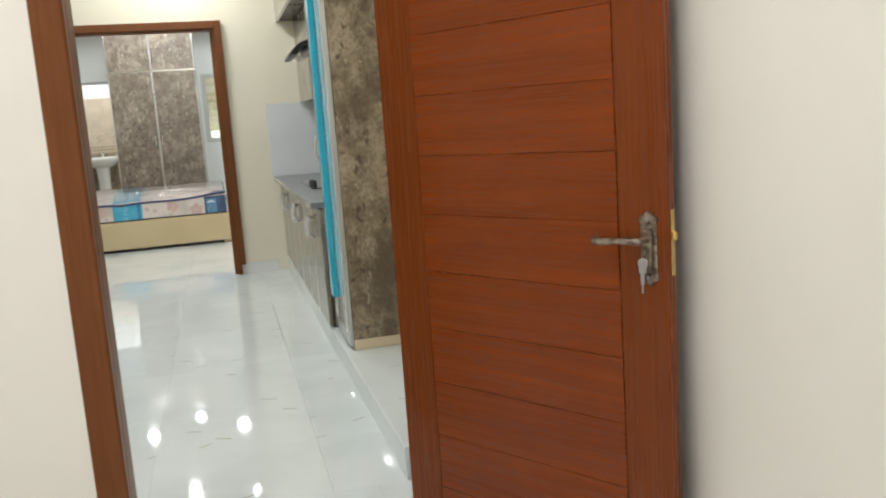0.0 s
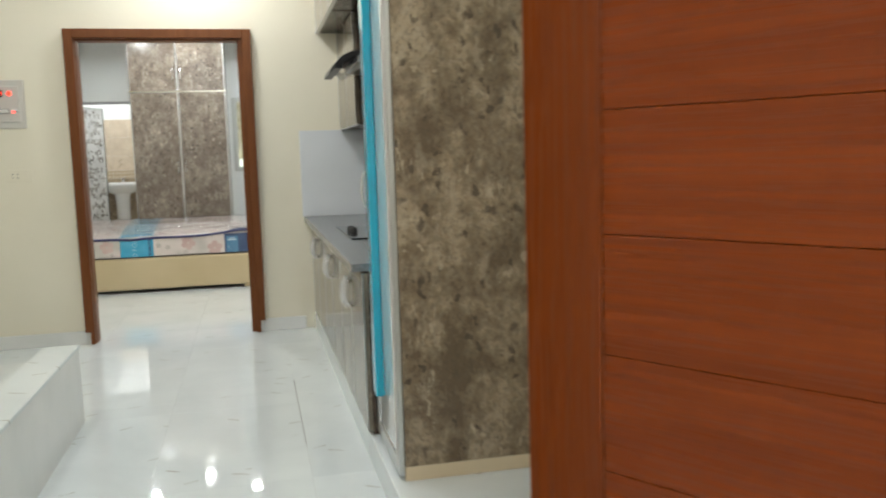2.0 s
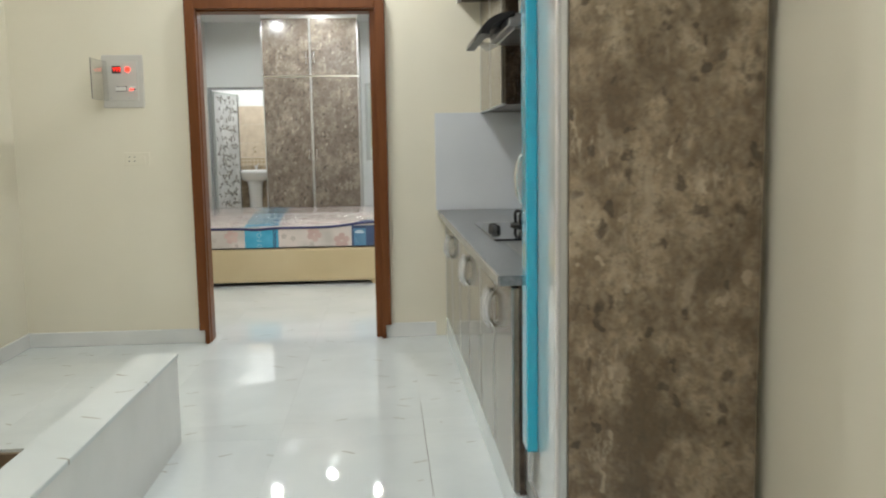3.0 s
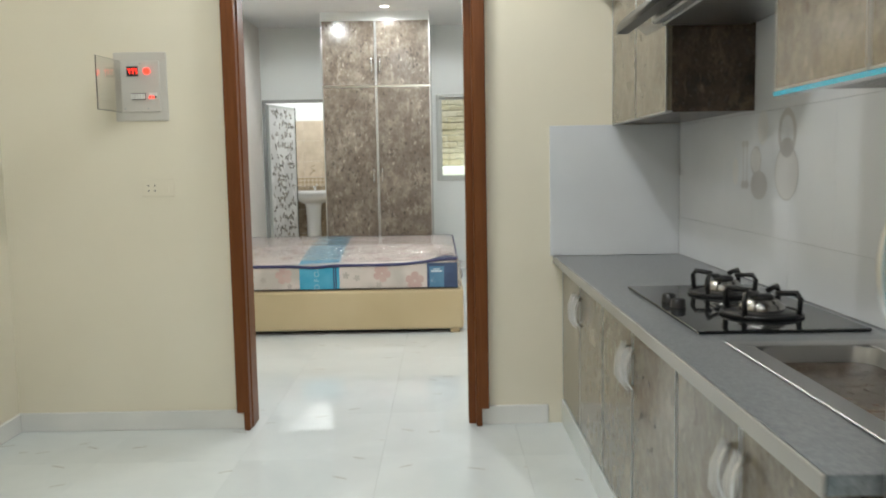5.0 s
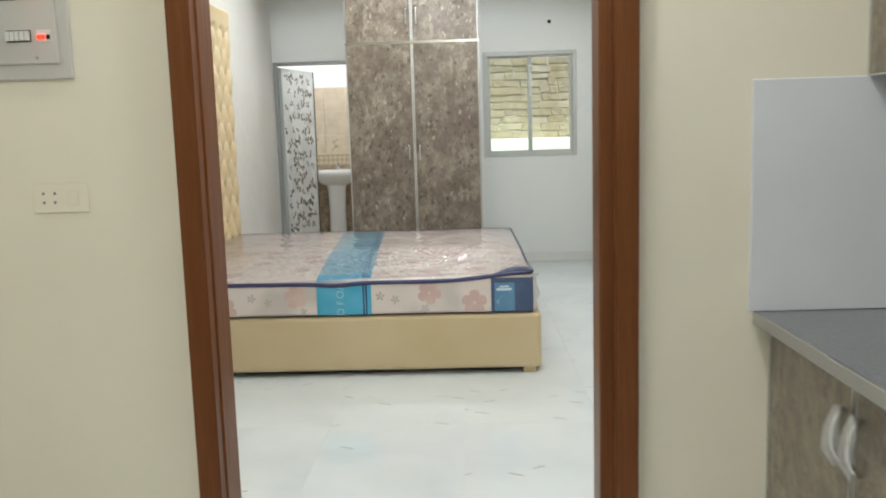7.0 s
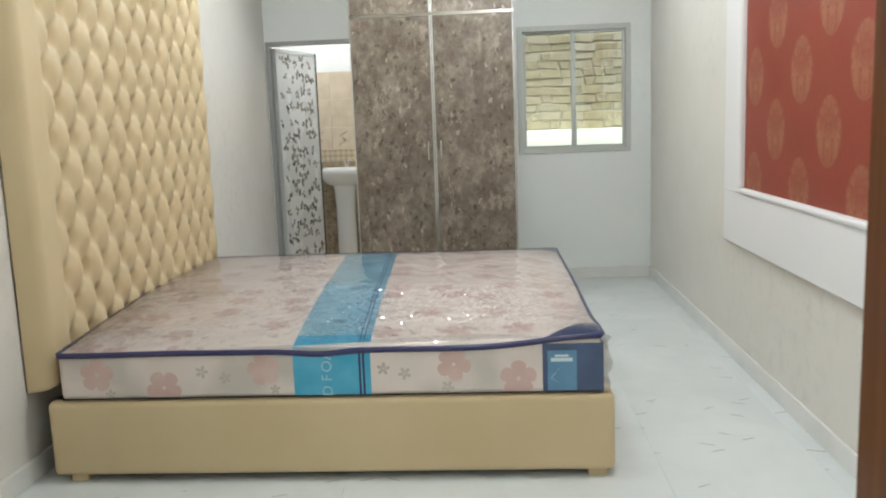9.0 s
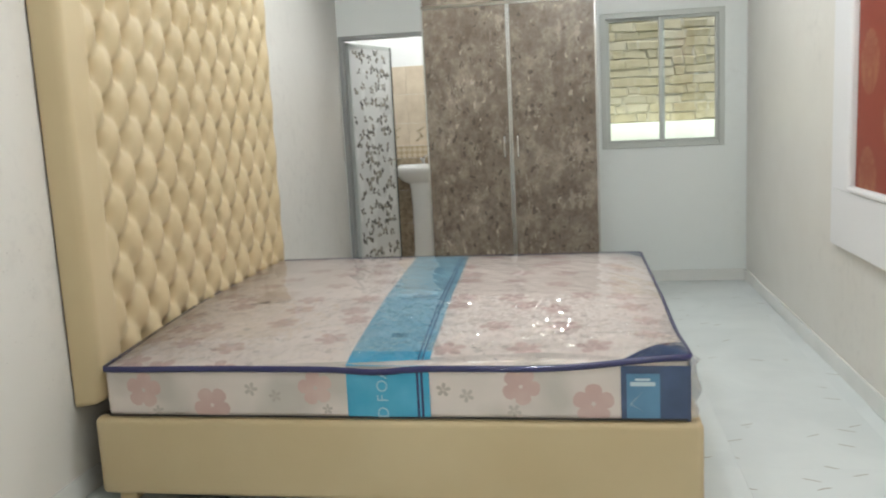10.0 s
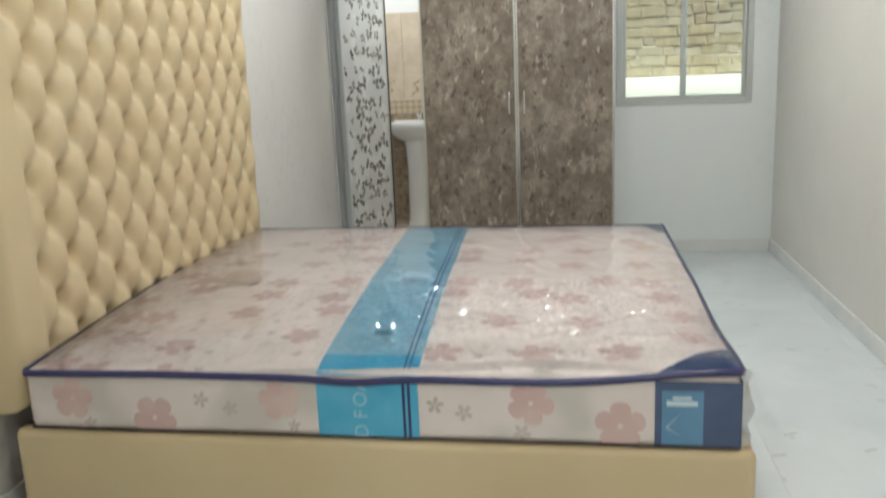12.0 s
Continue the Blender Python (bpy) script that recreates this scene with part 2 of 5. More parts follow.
M_BURNER = mat("cast_steel", (0.34, 0.33, 0.32), 0.25, 1.0)
M_HOLE = mat("socket_slot", (0.22, 0.20, 0.165), 0.6)
M_PLASTW = mat("white_plastic", (0.74, 0.74, 0.70), 0.35)
M_FILMB = mat("blue_protective_film", (0.01, 0.42, 0.60), 0.16, coat=0.6)
M_TAPE = mat("printed_white_tape", (0.62, 0.60, 0.59), 0.35)
M_BEIGE = mat("beige_board", (0.68, 0.57, 0.40), 0.6)
M_STAIR = mat("brown_stair_stone", (0.24, 0.17, 0.10), 0.3)
_n = Net(M_STAIR)
_n.colour(_n.ramp(_n.noise(_n.coords(), 6, 5), [(0.3, (0.17, 0.115, 0.065)), (0.7, (0.28, 0.2, 0.125))]))


def granite():
    m = mat("grey_granite", (0.25, 0.26, 0.27), 0.28)
    n = Net(m)
    v = n.coords()
    n.colour(n.ramp(n.noise(v, 120, 3, 0.7), [(0.3, (0.14, 0.15, 0.157)), (0.55, (0.215, 0.225, 0.233)), (0.8, (0.32, 0.33, 0.34))]))
    n.bump(n.noise(v, 200, 2), 0.04, 0.002)
    return m


M_GRANITE = granite()
M_EDGE = mat("polished_stone_edge", (0.34, 0.33, 0.31), 0.25)


def glass(name, colour=(0.9, 0.95, 0.95), rough=0.0):
    m = mat(name, colour, rough)
    m.node_tree.nodes["Principled BSDF"].inputs["Transmission Weight"].default_value = 1.0
    m.node_tree.nodes["Principled BSDF"].inputs["IOR"].default_value = 1.45
    return m


M_GLASS = glass("clear_glass")


def leather():
    m = mat("cream_leatherette", (0.62, 0.46, 0.24), 0.46, spec=0.4)
    n = Net(m)
    v = n.coords()
    n.colour(n.mix(n.ramp(n.noise(v, 2.2, 4), [(0.35, 0.0), (0.7, 1.0)]), (0.63, 0.51, 0.318), (0.58, 0.46, 0.275)))
    n.bump(n.noise(v, 260, 4), 0.1, 0.002)
    return m


M_LEATHER = leather()


def glow(name, colour, strength):
    m = mat(name, colour, 0.4)
    b = m.node_tree.nodes["Principled BSDF"]
    b.inputs["Emission Color"].default_value = (*colour, 1)
    b.inputs["Emission Strength"].default_value = strength
    return m


M_BULB = glow("lamp_lens", (1.0, 0.97, 0.92), 14)
M_RED = glow("red_led", (1.0, 0.03, 0.015), 3.0)


# ---- building blocks ----
def box(x0, y0, z0, x1, y1, z1, bevel=0.0, segments=2, bm=None):
    """A box between two corners, in a new bmesh or added to one."""
    out = bm or bmesh.new()
    b = bmesh.new() if bm else out
    bmesh.ops.create_cube(b, size=1.0)
    for v in b.verts:
        v.co = ((x0 + x1) / 2 + v.co.x * (x1 - x0), (y0 + y1) / 2 + v.co.y * (y1 - y0), (z0 + z1) / 2 + v.co.z * (z1 - z0))
    if bevel:
        bmesh.ops.bevel(b, geom=b.edges[:], offset=bevel, segments=segments, profile=0.5, affect="EDGES")
    if bm:
        return join(out, b)
    return out


def join(a, b):
    """Adds b to a."""
    me = bpy.data.meshes.new("tmp")
    b.to_mesh(me)
    b.free()
    a.from_mesh(me)
    bpy.data.meshes.remove(me)
    return a


def tube(points, radius, sides=10, closed=False, bm=None):
    """A round bar along points."""
    out = bm or bmesh.new()
    pts = [Vector(p) for p in points]
    rings = []
    last = None
    count = len(pts)
    for i, p in enumerate(pts):
        if closed:
            d = (pts[(i + 1) % count] - pts[i - 1]).normalized()
        else:
            d = (pts[min(i + 1, count - 1)] - pts[max(i - 1, 0)]).normalized()
        ref = last or (Vector((0, 0, 1)) if abs(d.z) < 0.9 else Vector((1, 0, 0)))
        side = (ref - d * ref.dot(d)).normalized()
        last = side
        up = d.cross(side)
        r = radius[i] if isinstance(radius, (list, tuple)) else radius
        rings.append([out.verts.new(p + side * math.cos(a) * r + up * math.sin(a) * r) for a in (2 * math.pi * k / sides for k in range(sides))])
    pairs = list(zip(rings, rings[1:])) + ([(rings[-1], rings[0])] if closed else [])
    for a, b in pairs:
        for k in range(sides):
            out.faces.new((a[k], a[(k + 1) % sides], b[(k + 1) % sides], b[k])).smooth = True
    if not closed:
        out.faces.new(rings[0][::-1])
        out.faces.new(rings[-1])
    return out


def lathe(profile, centre, sides=24, bm=None):
    """Turns (radius, z) pairs round an upright axis."""
    out = bm or bmesh.new()
    cx, cy, cz = centre
    rings = []
    for r, z in profile:
        if r < 1e-6:
            rings.append([out.verts.new((cx, cy, cz + z))])
        else:
            rings.append([out.verts.new((cx + r * math.cos(2 * math.pi * k / sides), cy + r * math.sin(2 * math.pi * k / sides), cz + z)) for k in range(sides)])
    for a, b in zip(rings, rings[1:]):
        for k in range(sides):
            loop = [a[k % len(a)], a[(k + 1) % len(a)], b[(k + 1) % len(b)], b[k % len(b)]]
            loop = list(dict.fromkeys(loop))
            if len(loop) > 2:
                out.faces.new(loop).smooth = True
    return out


def mesh_of(name, bm, material, smooth=False):
    me = bpy.data.meshes.new(name)
    bmesh.ops.recalc_face_normals(bm, faces=bm.faces[:])
    if smooth:
        for f in bm.faces:
            f.smooth = True
    bm.to_mesh(me)
    bm.free()
    for m in material if isinstance(material, (list, tuple)) else [material]:
        me.materials.append(m)
    return me


def part(name, bm, material, parent=None, label="", smooth=False):
    """One mesh object, under parent if there is one."""
    ob = new(name, mesh_of(name, bm, material, smooth))
    if parent:
        ob.parent = parent
    if label:
        tagged(ob, label)
    return ob


def thing(name, label, category, at=(0, 0, 0), group="", kind=""):
    ob = new(name)
    ob.location = at
    return tagged(ob, label, category, group, kind)


def structure(name, bm, material, label="", category=""):
    return tagged(part(name, bm, material), label, category, "", "structure")


# ---- plan ----
BX0, RX1 = -1.755, 1.385    # bedroom walls
BX1 = 1.48                  # kitchen back wall
BY1 = 6.18                  # bedroom back wall
HX0 = -1.65                 # hall left wall
W0, W1 = 0.05, 0.25         # wall with the bedroom door
DY0, DY1 = -4.75, -4.50     # wall with the entrance door
DX0, DX1 = -0.606, 0.577      # bedroom door frame, outer
EX0, EX1 = 0.028, 1.02        # entrance frame, outer
T = 0.2

# walls, each with its opening cut by butting blocks
w = box(HX0 - T, W0, 0, DX0 + 0.03, W1, 3.1)
box(DX0 + 0.03, W0, 2.055, DX1 - 0.03, W1, 3.1, bm=w)
box(DX1 - 0.03, W0, 0, BX1 + T, W1, 3.1, bm=w)
structure("wall_bedroom_door", w, [M_HALL], "cream painted wall with the bedroom doorway", "wall")
structure("wall_hall_left", box(HX0 - T, DY1, -1.2, HX0, W0, 3.1), M_HALL, "cream painted wall", "wall")
structure("wall_hall_right", box(BX1, DY1, 0, BX1 + T, W0, 3.1), M_HALL, "cream painted wall", "wall")
w = box(-3.0, DY0, 0, EX0, DY1, 3.1)
box(EX0, DY0, 2.12, EX1, DY1, 3.1, bm=w)
box(EX1, DY0, 0, 1.45, DY1, 3.1, bm=w)
structure("wall_entrance", w, M_ROOM, "beige painted wall with an open doorway", "wall")
structure("wall_room_left", box(-3.2, -10, 0, -3.0, DY1, 3.1), M_ROOM, "beige painted wall", "wall")
structure("wall_room_right", box(1.45, -10, 0, 1.65, DY1 - 0.001, 3.1), M_ROOM, "beige painted wall", "wall")
structure("wall_room_back", box(-3.2, -10.2, 0, 1.65, -10, 3.1), M_ROOM, "beige painted wall", "wall")
structure("wall_bed_left", box(BX0 - T, W1, 0, BX0, BY1, 3.1), M_BEDW, "white painted wall", "wall")
structure("wall_bed_right", box(RX1, W1, 0, BX1 + T, BY1, 3.1), M_BEDW, "white painted wall", "wall")
WX0, WX1, WZ0, WZ1 = 0.312, 1.222, 1.05, 2.068
PX0, PX1, PZ = -1.748, -0.92, 2.035
w = box(BX0 - T, BY1, 0, PX0, BY1 + 0.15, 3.1)
box(PX0, BY1, PZ, PX1, BY1 + 0.15, 3.1, bm=w)
box(PX1, BY1, 0, WX0, BY1 + 0.15, 3.1, bm=w)
box(WX0, BY1, WZ1, WX1, BY1 + 0.15, 3.1, bm=w)
box(WX0, BY1, 0, WX1, BY1 + 0.15, WZ0, bm=w)
box(WX1, BY1, 0, BX1 + T, BY1 + 0.15, 3.1, bm=w)
structure("wall_bed_back", w, M_BED, "white painted wall with a window and a bathroom doorway", "wall")
structure("ceiling_bedroom", box(BX0, W1, CEIL, RX1, BY1, 3.1), M_CEIL, "white painted ceiling", "ceiling")
structure("ceiling_hall", box(HX0, DY1, CEIL, BX1, W0, 3.1), M_CEIL, "white painted ceiling", "ceiling")
structure("ceiling_room", box(-3.0, -10, CEIL, 1.45, DY0, 3.1), M_CEIL, "white painted ceiling", "ceiling")

# floors: a screed sheet and tiles laid on it
SX0, SX1, SY0, SY1 = HX0, -0.44, DY1, -1.79     # stair opening
floor = box(-3.2, -10.2, -0.25, 1.65, DY1, -0.012)
box(SX1, DY1, -0.25, BX1 + T, SY1, -0.012, bm=floor)
box(HX0 - T, SY1, -0.25, BX1 + T, W1, -0.012, bm=floor)
box(BX0 - T, W1, -0.25, BX1 + T, BY1 + 0.15, -0.012, bm=floor)
box(-2.15, BY1 + 0.15, -0.25, -0.45, 7.85, -0.012, bm=floor)
floor = structure("floor", floor, M_GROUT, "polished white marble tile floor", "floor")


def lay(x0, y0, x1, y1, dx, dy, ox=0.0, oy=0.0):
    """Tiles of dx by dy over a rectangle, trimmed at its edges."""
    made = {}
    gap = 0.0003
    i0, i1 = math.floor((x0 - ox) / dx), math.ceil((x1 - ox) / dx)
    j0, j1 = math.floor((y0 - oy) / dy), math.ceil((y1 - oy) / dy)
    for i in range(i0, i1):
        for j in range(j0, j1):
            a, b = max(x0, ox + i * dx), min(x1, ox + (i + 1) * dx)
            c, d = max(y0, oy + j * dy), min(y1, oy + (j + 1) * dy)
            if b - a < 0.01 or d - c < 0.01:
                continue
            key = (round(b - a, 3), round(d - c, 3))
            if key not in made:
                hx, hy = (b - a) / 2 - gap, (d - c) / 2 - gap
                made[key] = mesh_of("tile", box(-hx, -hy, -0.012, hx, hy, 0.0), M_FLOOR)
            ob = new("tile", made[key])
            ob.location = ((a + b) / 2, (c + d) / 2, 0)
            ob.parent = floor


lay(SX1, DY1, 0.95, SY1, 0.6, 1.2, 0.1, -0.4)
lay(HX0, SY1, 0.95, W1, 0.6, 1.2, 0.1, -0.4)
lay(BX0, W1, RX1, BY1, 0.6, 1.2, 0.1, 0.25)
lay(-3.0, -10, 1.45, DY1, 0.6, 1.2, 0.25, -0.4)

part("open_joint", box(0.6988, -2.42, -0.011, 0.7012, -1.37, 0.0004), M_DARK, floor, "dark open joint between tiles")


def skirting(x0, y0, x1, y1, h=0.09):
    structure("baseboard", box(x0, y0, 0, x1, y1, h, 0.003, 1), M_SKIRT, "white marble tile skirting", "baseboard")


skirting(HX0, W0 - 0.014, DX0 + 0.05, W0)
skirting(DX1 - 0.05, W0 - 0.014, 0.86, W0)
skirting(HX0, SY1, HX0 + 0.014, W0 - 0.014)
skirting(BX0, W1 + 0.002, BX0 + 0.014, BY1 - 0.002)
skirting(RX1 - 0.014, W1 + 0.002, RX1, BY1 - 0.002)
skirting(0.30, BY1 - 0.014, RX1 - 0.014, BY1)
skirting(-3.0, DY0 - 0.014, EX0, DY0)
skirting(EX1, DY0 - 0.014, 1.436, DY0)
skirting(1.436, -10, 1.45, DY0)


# ---- door frames ----
def door_frame(name, x0, x1, top, y0, y1, wide, stop_a, stop_b, label):
    """Two posts and a head with an inner stop. The casing ends above the skirting; the inner post stands on the floor."""
    f = thing(name, label, "door frame", (0, 0, 0), "", "structure")
    for a, b, inner in ((x0, x0 + wide, 1), (x1 - wide, x1, -1)):
        post = box(a if inner > 0 else a + 0.003, y0, 0.085, b - 0.003 if inner > 0 else b, y0 + 0.048, top, 0.003, 1)
        c, d = (a + 0.032, b) if inner > 0 else (a, b - 0.032)
        e = (c, d + stop_a) if inner > 0 else (c - stop_b, d)
        box(c, y0 + 0.002, 0.0, d, y0 + 0.05, top - 0.002, 0.004, 1, bm=post)
        box(e[0], y0 + 0.049, 0.0, e[1], y1, top - 0.002, 0.004, 1, bm=post)
        part("jamb", post, M_FRAME, f)
    head = box(x0 + wide - 0.001, y0 + 0.001, top - wide, x1 - wide + 0.001, y0 + 0.05, top, 0.004, 1)
    box(x0 + wide + stop_a - 0.001, y0 + 0.049, top - wide - 0.01, x1 - wide - stop_b + 0.001, y1, top - 0.002, 0.003, 1, bm=head)
    part("head", head, M_FRAME, f)
    return f


door_frame("door_frame_bedroom", DX0, DX1, 2.08, 0.0, 0.17, 0.06, 0.005, 0.034, "dark red-brown wooden door frame in the cream wall")
door_frame("door_frame_entrance", EX0, EX1, 2.12, DY0 - 0.008, -4.60, 0.082, 0.0, -0.048, "dark red-brown wooden entrance door frame")


# ---- entrance door leaf ----
def door_leaf():
    """Leaf in its own axes: x from the hinge to the lock, y through the thickness (front at 0)."""
    d = thing("entrance_door", "open red-brown veneered door with horizontal grooves and nickel handle", "door", (0.908, -4.765, 0.012))
    width, high, thick = 0.872, 2.06, 0.034
    core = box(0, 0.006, 0, width, thick, high, 0.002, 1)
    part("core", core, M_STILE, d)
    part("stile", box(0, 0, 0, 0.128, 0.008, high, 0.002, 1), M_STILE, d)
    part("stile", box(width - 0.122, 0, 0, width, 0.008, high, 0.002, 1), M_STILE, d)
    step = 0.160
    z = 1.242 - 8 * step
    i = 0
    while z < high - 0.02:
        top = min(high, z + step)
        part("plank", box(0.130, 0.0005, max(0.0, z + 0.0004), width - 0.124, 0.009, top - 0.0004, 0.0009, 1), M_LEAF, d)
        z += step
        i += 1
    hx, hz = 0.827, 0.866
    plate = box(hx - 0.020, -0.006, hz - 0.058, hx + 0.020, 0.0, hz + 0.058, 0.003, 1)
    for zz, s in ((hz - 0.062, -1), (hz + 0.062, 1)):
        for ox, oz in ((-0.013, 0.002), (0.013, 0.002), (0.0, 0.011)):
            tube([(hx + ox, 0.0, zz + s * oz), (hx + ox, -0.006, zz + s * oz)], [0.011, 0.009], 12, bm=plate)
    handle = part("handle", plate, M_ANTIQUE, d, "antique nickel handle with back plate")
    part("raised_panel", box(hx - 0.011, -0.013, hz - 0.045, hx + 0.011, -0.004, hz + 0.045, 0.005, 2), M_ANTIQUE, handle)
    lever = tube([(hx, -0.004, hz + 0.022), (hx, -0.045, hz + 0.022), (hx - 0.015, -0.052, hz + 0.023), (hx - 0.05, -0.052, hz + 0.022), (hx - 0.095, -0.05, hz + 0.018), (hx - 0.112, -0.046, hz + 0.020)],
                 [0.009, 0.009, 0.009, 0.007, 0.009, 0.0105], 10)
    part("lever", lever, M_ANTIQUE, handle)
    for zz in (hz - 0.066, hz + 0.066):
        part("screw", tube([(hx, -0.0055, zz), (hx, -0.009, zz)], 0.005, 8), M_STEEL, handle)
    key = tube([(hx - 0.003, -0.010, hz - 0.03), (hx - 0.003, -0.024, hz - 0.03)], 0.004, 8)
    tube([(hx - 0.003, -0.024, hz - 0.03), (hx - 0.003, -0.028, hz - 0.03)], 0.012, 12, bm=key)
    box(hx - 0.013, -0.028, hz - 0.052, hx + 0.004, -0.024, hz - 0.03, 0.001, 1, bm=key)
    part("key", key, M_STEEL, handle, "steel key in the lock")
    spare = box(hx - 0.012, -0.023, hz - 0.078, hx - 0.003, -0.020, hz - 0.048, 0.001, 1)
    box(hx - 0.010, -0.022, hz - 0.098, hx - 0.006, -0.020, hz - 0.076, 0, 1, bm=spare)
    part("spare_key", spare, M_STEEL, handle)
    latch = part("lock_plate", box(width - 0.0005, 0.010, hz - 0.060, width + 0.0025, 0.027, hz + 0.086), M_BRASS, d, "brass lock face plate")
    part("latch_bolt", box(width + 0.002, 0.012, hz + 0.018, width + 0.012, 0.025, hz + 0.038, 0.003, 1), M_BRASS, latch)
    # hinge side faces the doorway; the front looks to the way in
    ang = radians(-58.0)
    d.rotation_euler = (0, 0, ang)
    return d


door_leaf()


# ---- hall: stair opening and low wall ----
low = thing("low_wall", "low white tiled wall beside the stair opening", "low wall", (0, 0, 0), "", "structure")
part("wall_body", box(SX1, DY1, -0.25, -0.292, SY1, 0.355), M_SKIRT, low)
part("coping", box(SX1 - 0.004, DY1, 0.356, -0.288, SY1 + 0.004, 0.372, 0.002, 1), M_FLOOR, low)
st = box(SX0, SY1 - 0.02, -1.2, SX1, SY1 + 0.0, -0.014)
for k in range(6):
    box(SX0, SY1 - 0.02 - 0.28 * (k + 1), -1.3, SX1, SY1 - 0.02 - 0.28 * k, -0.18 * (k + 1), bm=st)
structure("stairs", st, M_STAIR, "brown stone stairs going down", "stairs")
structure("stair_wall", box(SX0, DY1, -1.3, SX1, SY1 - 1.8, -1.25), M_STAIR, "brown stone landing", "stairs")


# ---- wall box with meter, and socket ----
def meter_box():
    m = thing("distribution_box", "grey breaker box with open cover and red display", "breaker box", (-0.974, W0, 1.605))
    part("back_plate", box(-0.135, -0.012, -0.155, 0.105, 0, 0.155, 0.004, 1), M_PLASTIC, m)
    part("inner_panel", box(-0.10, -0.022, -0.115, 0.075, -0.012, 0.115, 0.003, 1), M_PLASTIC, m)
    disp = part("display_window", box(-0.072, -0.026, 0.045, -0.02, -0.022, 0.09, 0.001, 1), M_BLACK, m)
    for k in range(3):
        x = -0.066 + k * 0.016
        seg = box(x, -0.0275, 0.075, x + 0.010, -0.026, 0.079)
        box(x + 0.007, -0.0275, 0.056, x + 0.010, -0.026, 0.076, bm=seg)
        part("digit", seg, M_RED, disp, "red digit 7")
    part("indicator_lamp", tube([(0.02, -0.022, 0.068), (0.02, -0.032, 0.068)], 0.014, 14), M_RED, m, "round red indicator lamp")
    row = part("breaker_window", box(-0.055, -0.025, -0.06, 0.01, -0.022, -0.03, 0.001, 1), M_DARK, m)
    for k in range(5):
        part("breaker", box(-0.053 + k * 0.0125, -0.034, -0.057, -0.0425 + k * 0.0125, -0.025, -0.033, 0.001, 1), M_PLASTW, row)
    side = part("breaker_window", box(0.025, -0.025, -0.06, 0.062, -0.022, -0.03, 0.001, 1), M_PLASTW, m)
    for k in range(3):
        part("switch", box(0.028 + k * 0.012, -0.033, -0.054, 0.036 + k * 0.012, -0.025, -0.044, 0.001, 1), M_RED if k < 2 else M_BLACK, side)
    for x, z in ((-0.01, 0.1), (0.02, -0.1), (-0.085, -0.1)):
        part("screw", tube([(x, -0.022, z), (x, -0.025, z)], 0.004, 8), M_STEEL, m)
    lid = bmesh.new()
    box(0, 0, -0.115, 0.215, 0.005, 0.115, 0.002, 1, bm=lid)
    lo = part("cover", lid, M_COVER, m, "clear smoked cover standing open")
    lo.location = (-0.104, -0.024, 0)
    lo.rotation_euler = (0, 0, radians(-96))
    return m


M_COVER = glass("clear_cover_plastic", (0.90, 0.90, 0.89), 0.02)
# Opaque grey-white base colour stands in for the pale reflection in clear glass.
M_GLASSG = mat("pale_reflection_glass", (0.60, 0.61, 0.60), 0.12, spec=0.6, coat=0.6)
meter_box()
so = thing("wall_socket", "white double socket plate on the cream wall", "socket", (-0.935, W0, 1.143))
part("plate", box(-0.075, -0.005, -0.04, 0.075, 0, 0.04, 0.003, 2), M_HALL, so)
for k in (-0.045, -0.015):
    for dz in (-0.012, 0.012):
        part("hole", box(k - 0.0035, -0.0054, dz - 0.0035, k + 0.0035, -0.0045, dz + 0.0035), M_HOLE, so)
part("rocker", box(0.02, -0.007, -0.02, 0.05, -0.0045, 0.02, 0.002, 1), M_HALL, so)


# ---- kitchen ----
KX = 0.93        # cabinet fronts
KT = 0.795       # worktop height
KP = 0.115       # plinth step
KE = -2.72       # end of the worktop, towards the entrance
step_mesh = box(0.946, DY1 + 0.005, -0.012, BX1, W0 - 0.001, KP, 0.003, 1)
for v in step_mesh.verts:
    if v.co.x < 1.2 and v.co.y > -2:
        v.co.x -= 0.022
structure("kitchen_step", step_mesh, M_FLOOR, "low white marble step under the kitchen", "step")


def handle_bow(name, x, y, z0, z1, out, parent, label="chrome bow handle"):
    """An upright bow handle standing off a face that looks to -x (out < 0) or a face that looks to -y (out given as 'y')."""
    pts = []
    for k in range(9):
        s = k / 8
        off = 0.028 * math.sin(math.pi * min(1, max(0, s))) ** 0.5
        z = z0 + (z1 - z0) * s
        pts.append((x - off, y, z) if out == "x" else (x, y - off, z))
    return part(name, tube(pts, 0.006, 8), M_CHROME, parent, label)


M_WRAP = mat("clear_plastic_wrap", (0.80, 0.80, 0.80), 0.12, coat=1.0)
M_WRAP.node_tree.nodes["Principled BSDF"].inputs["Alpha"].default_value = 0.30


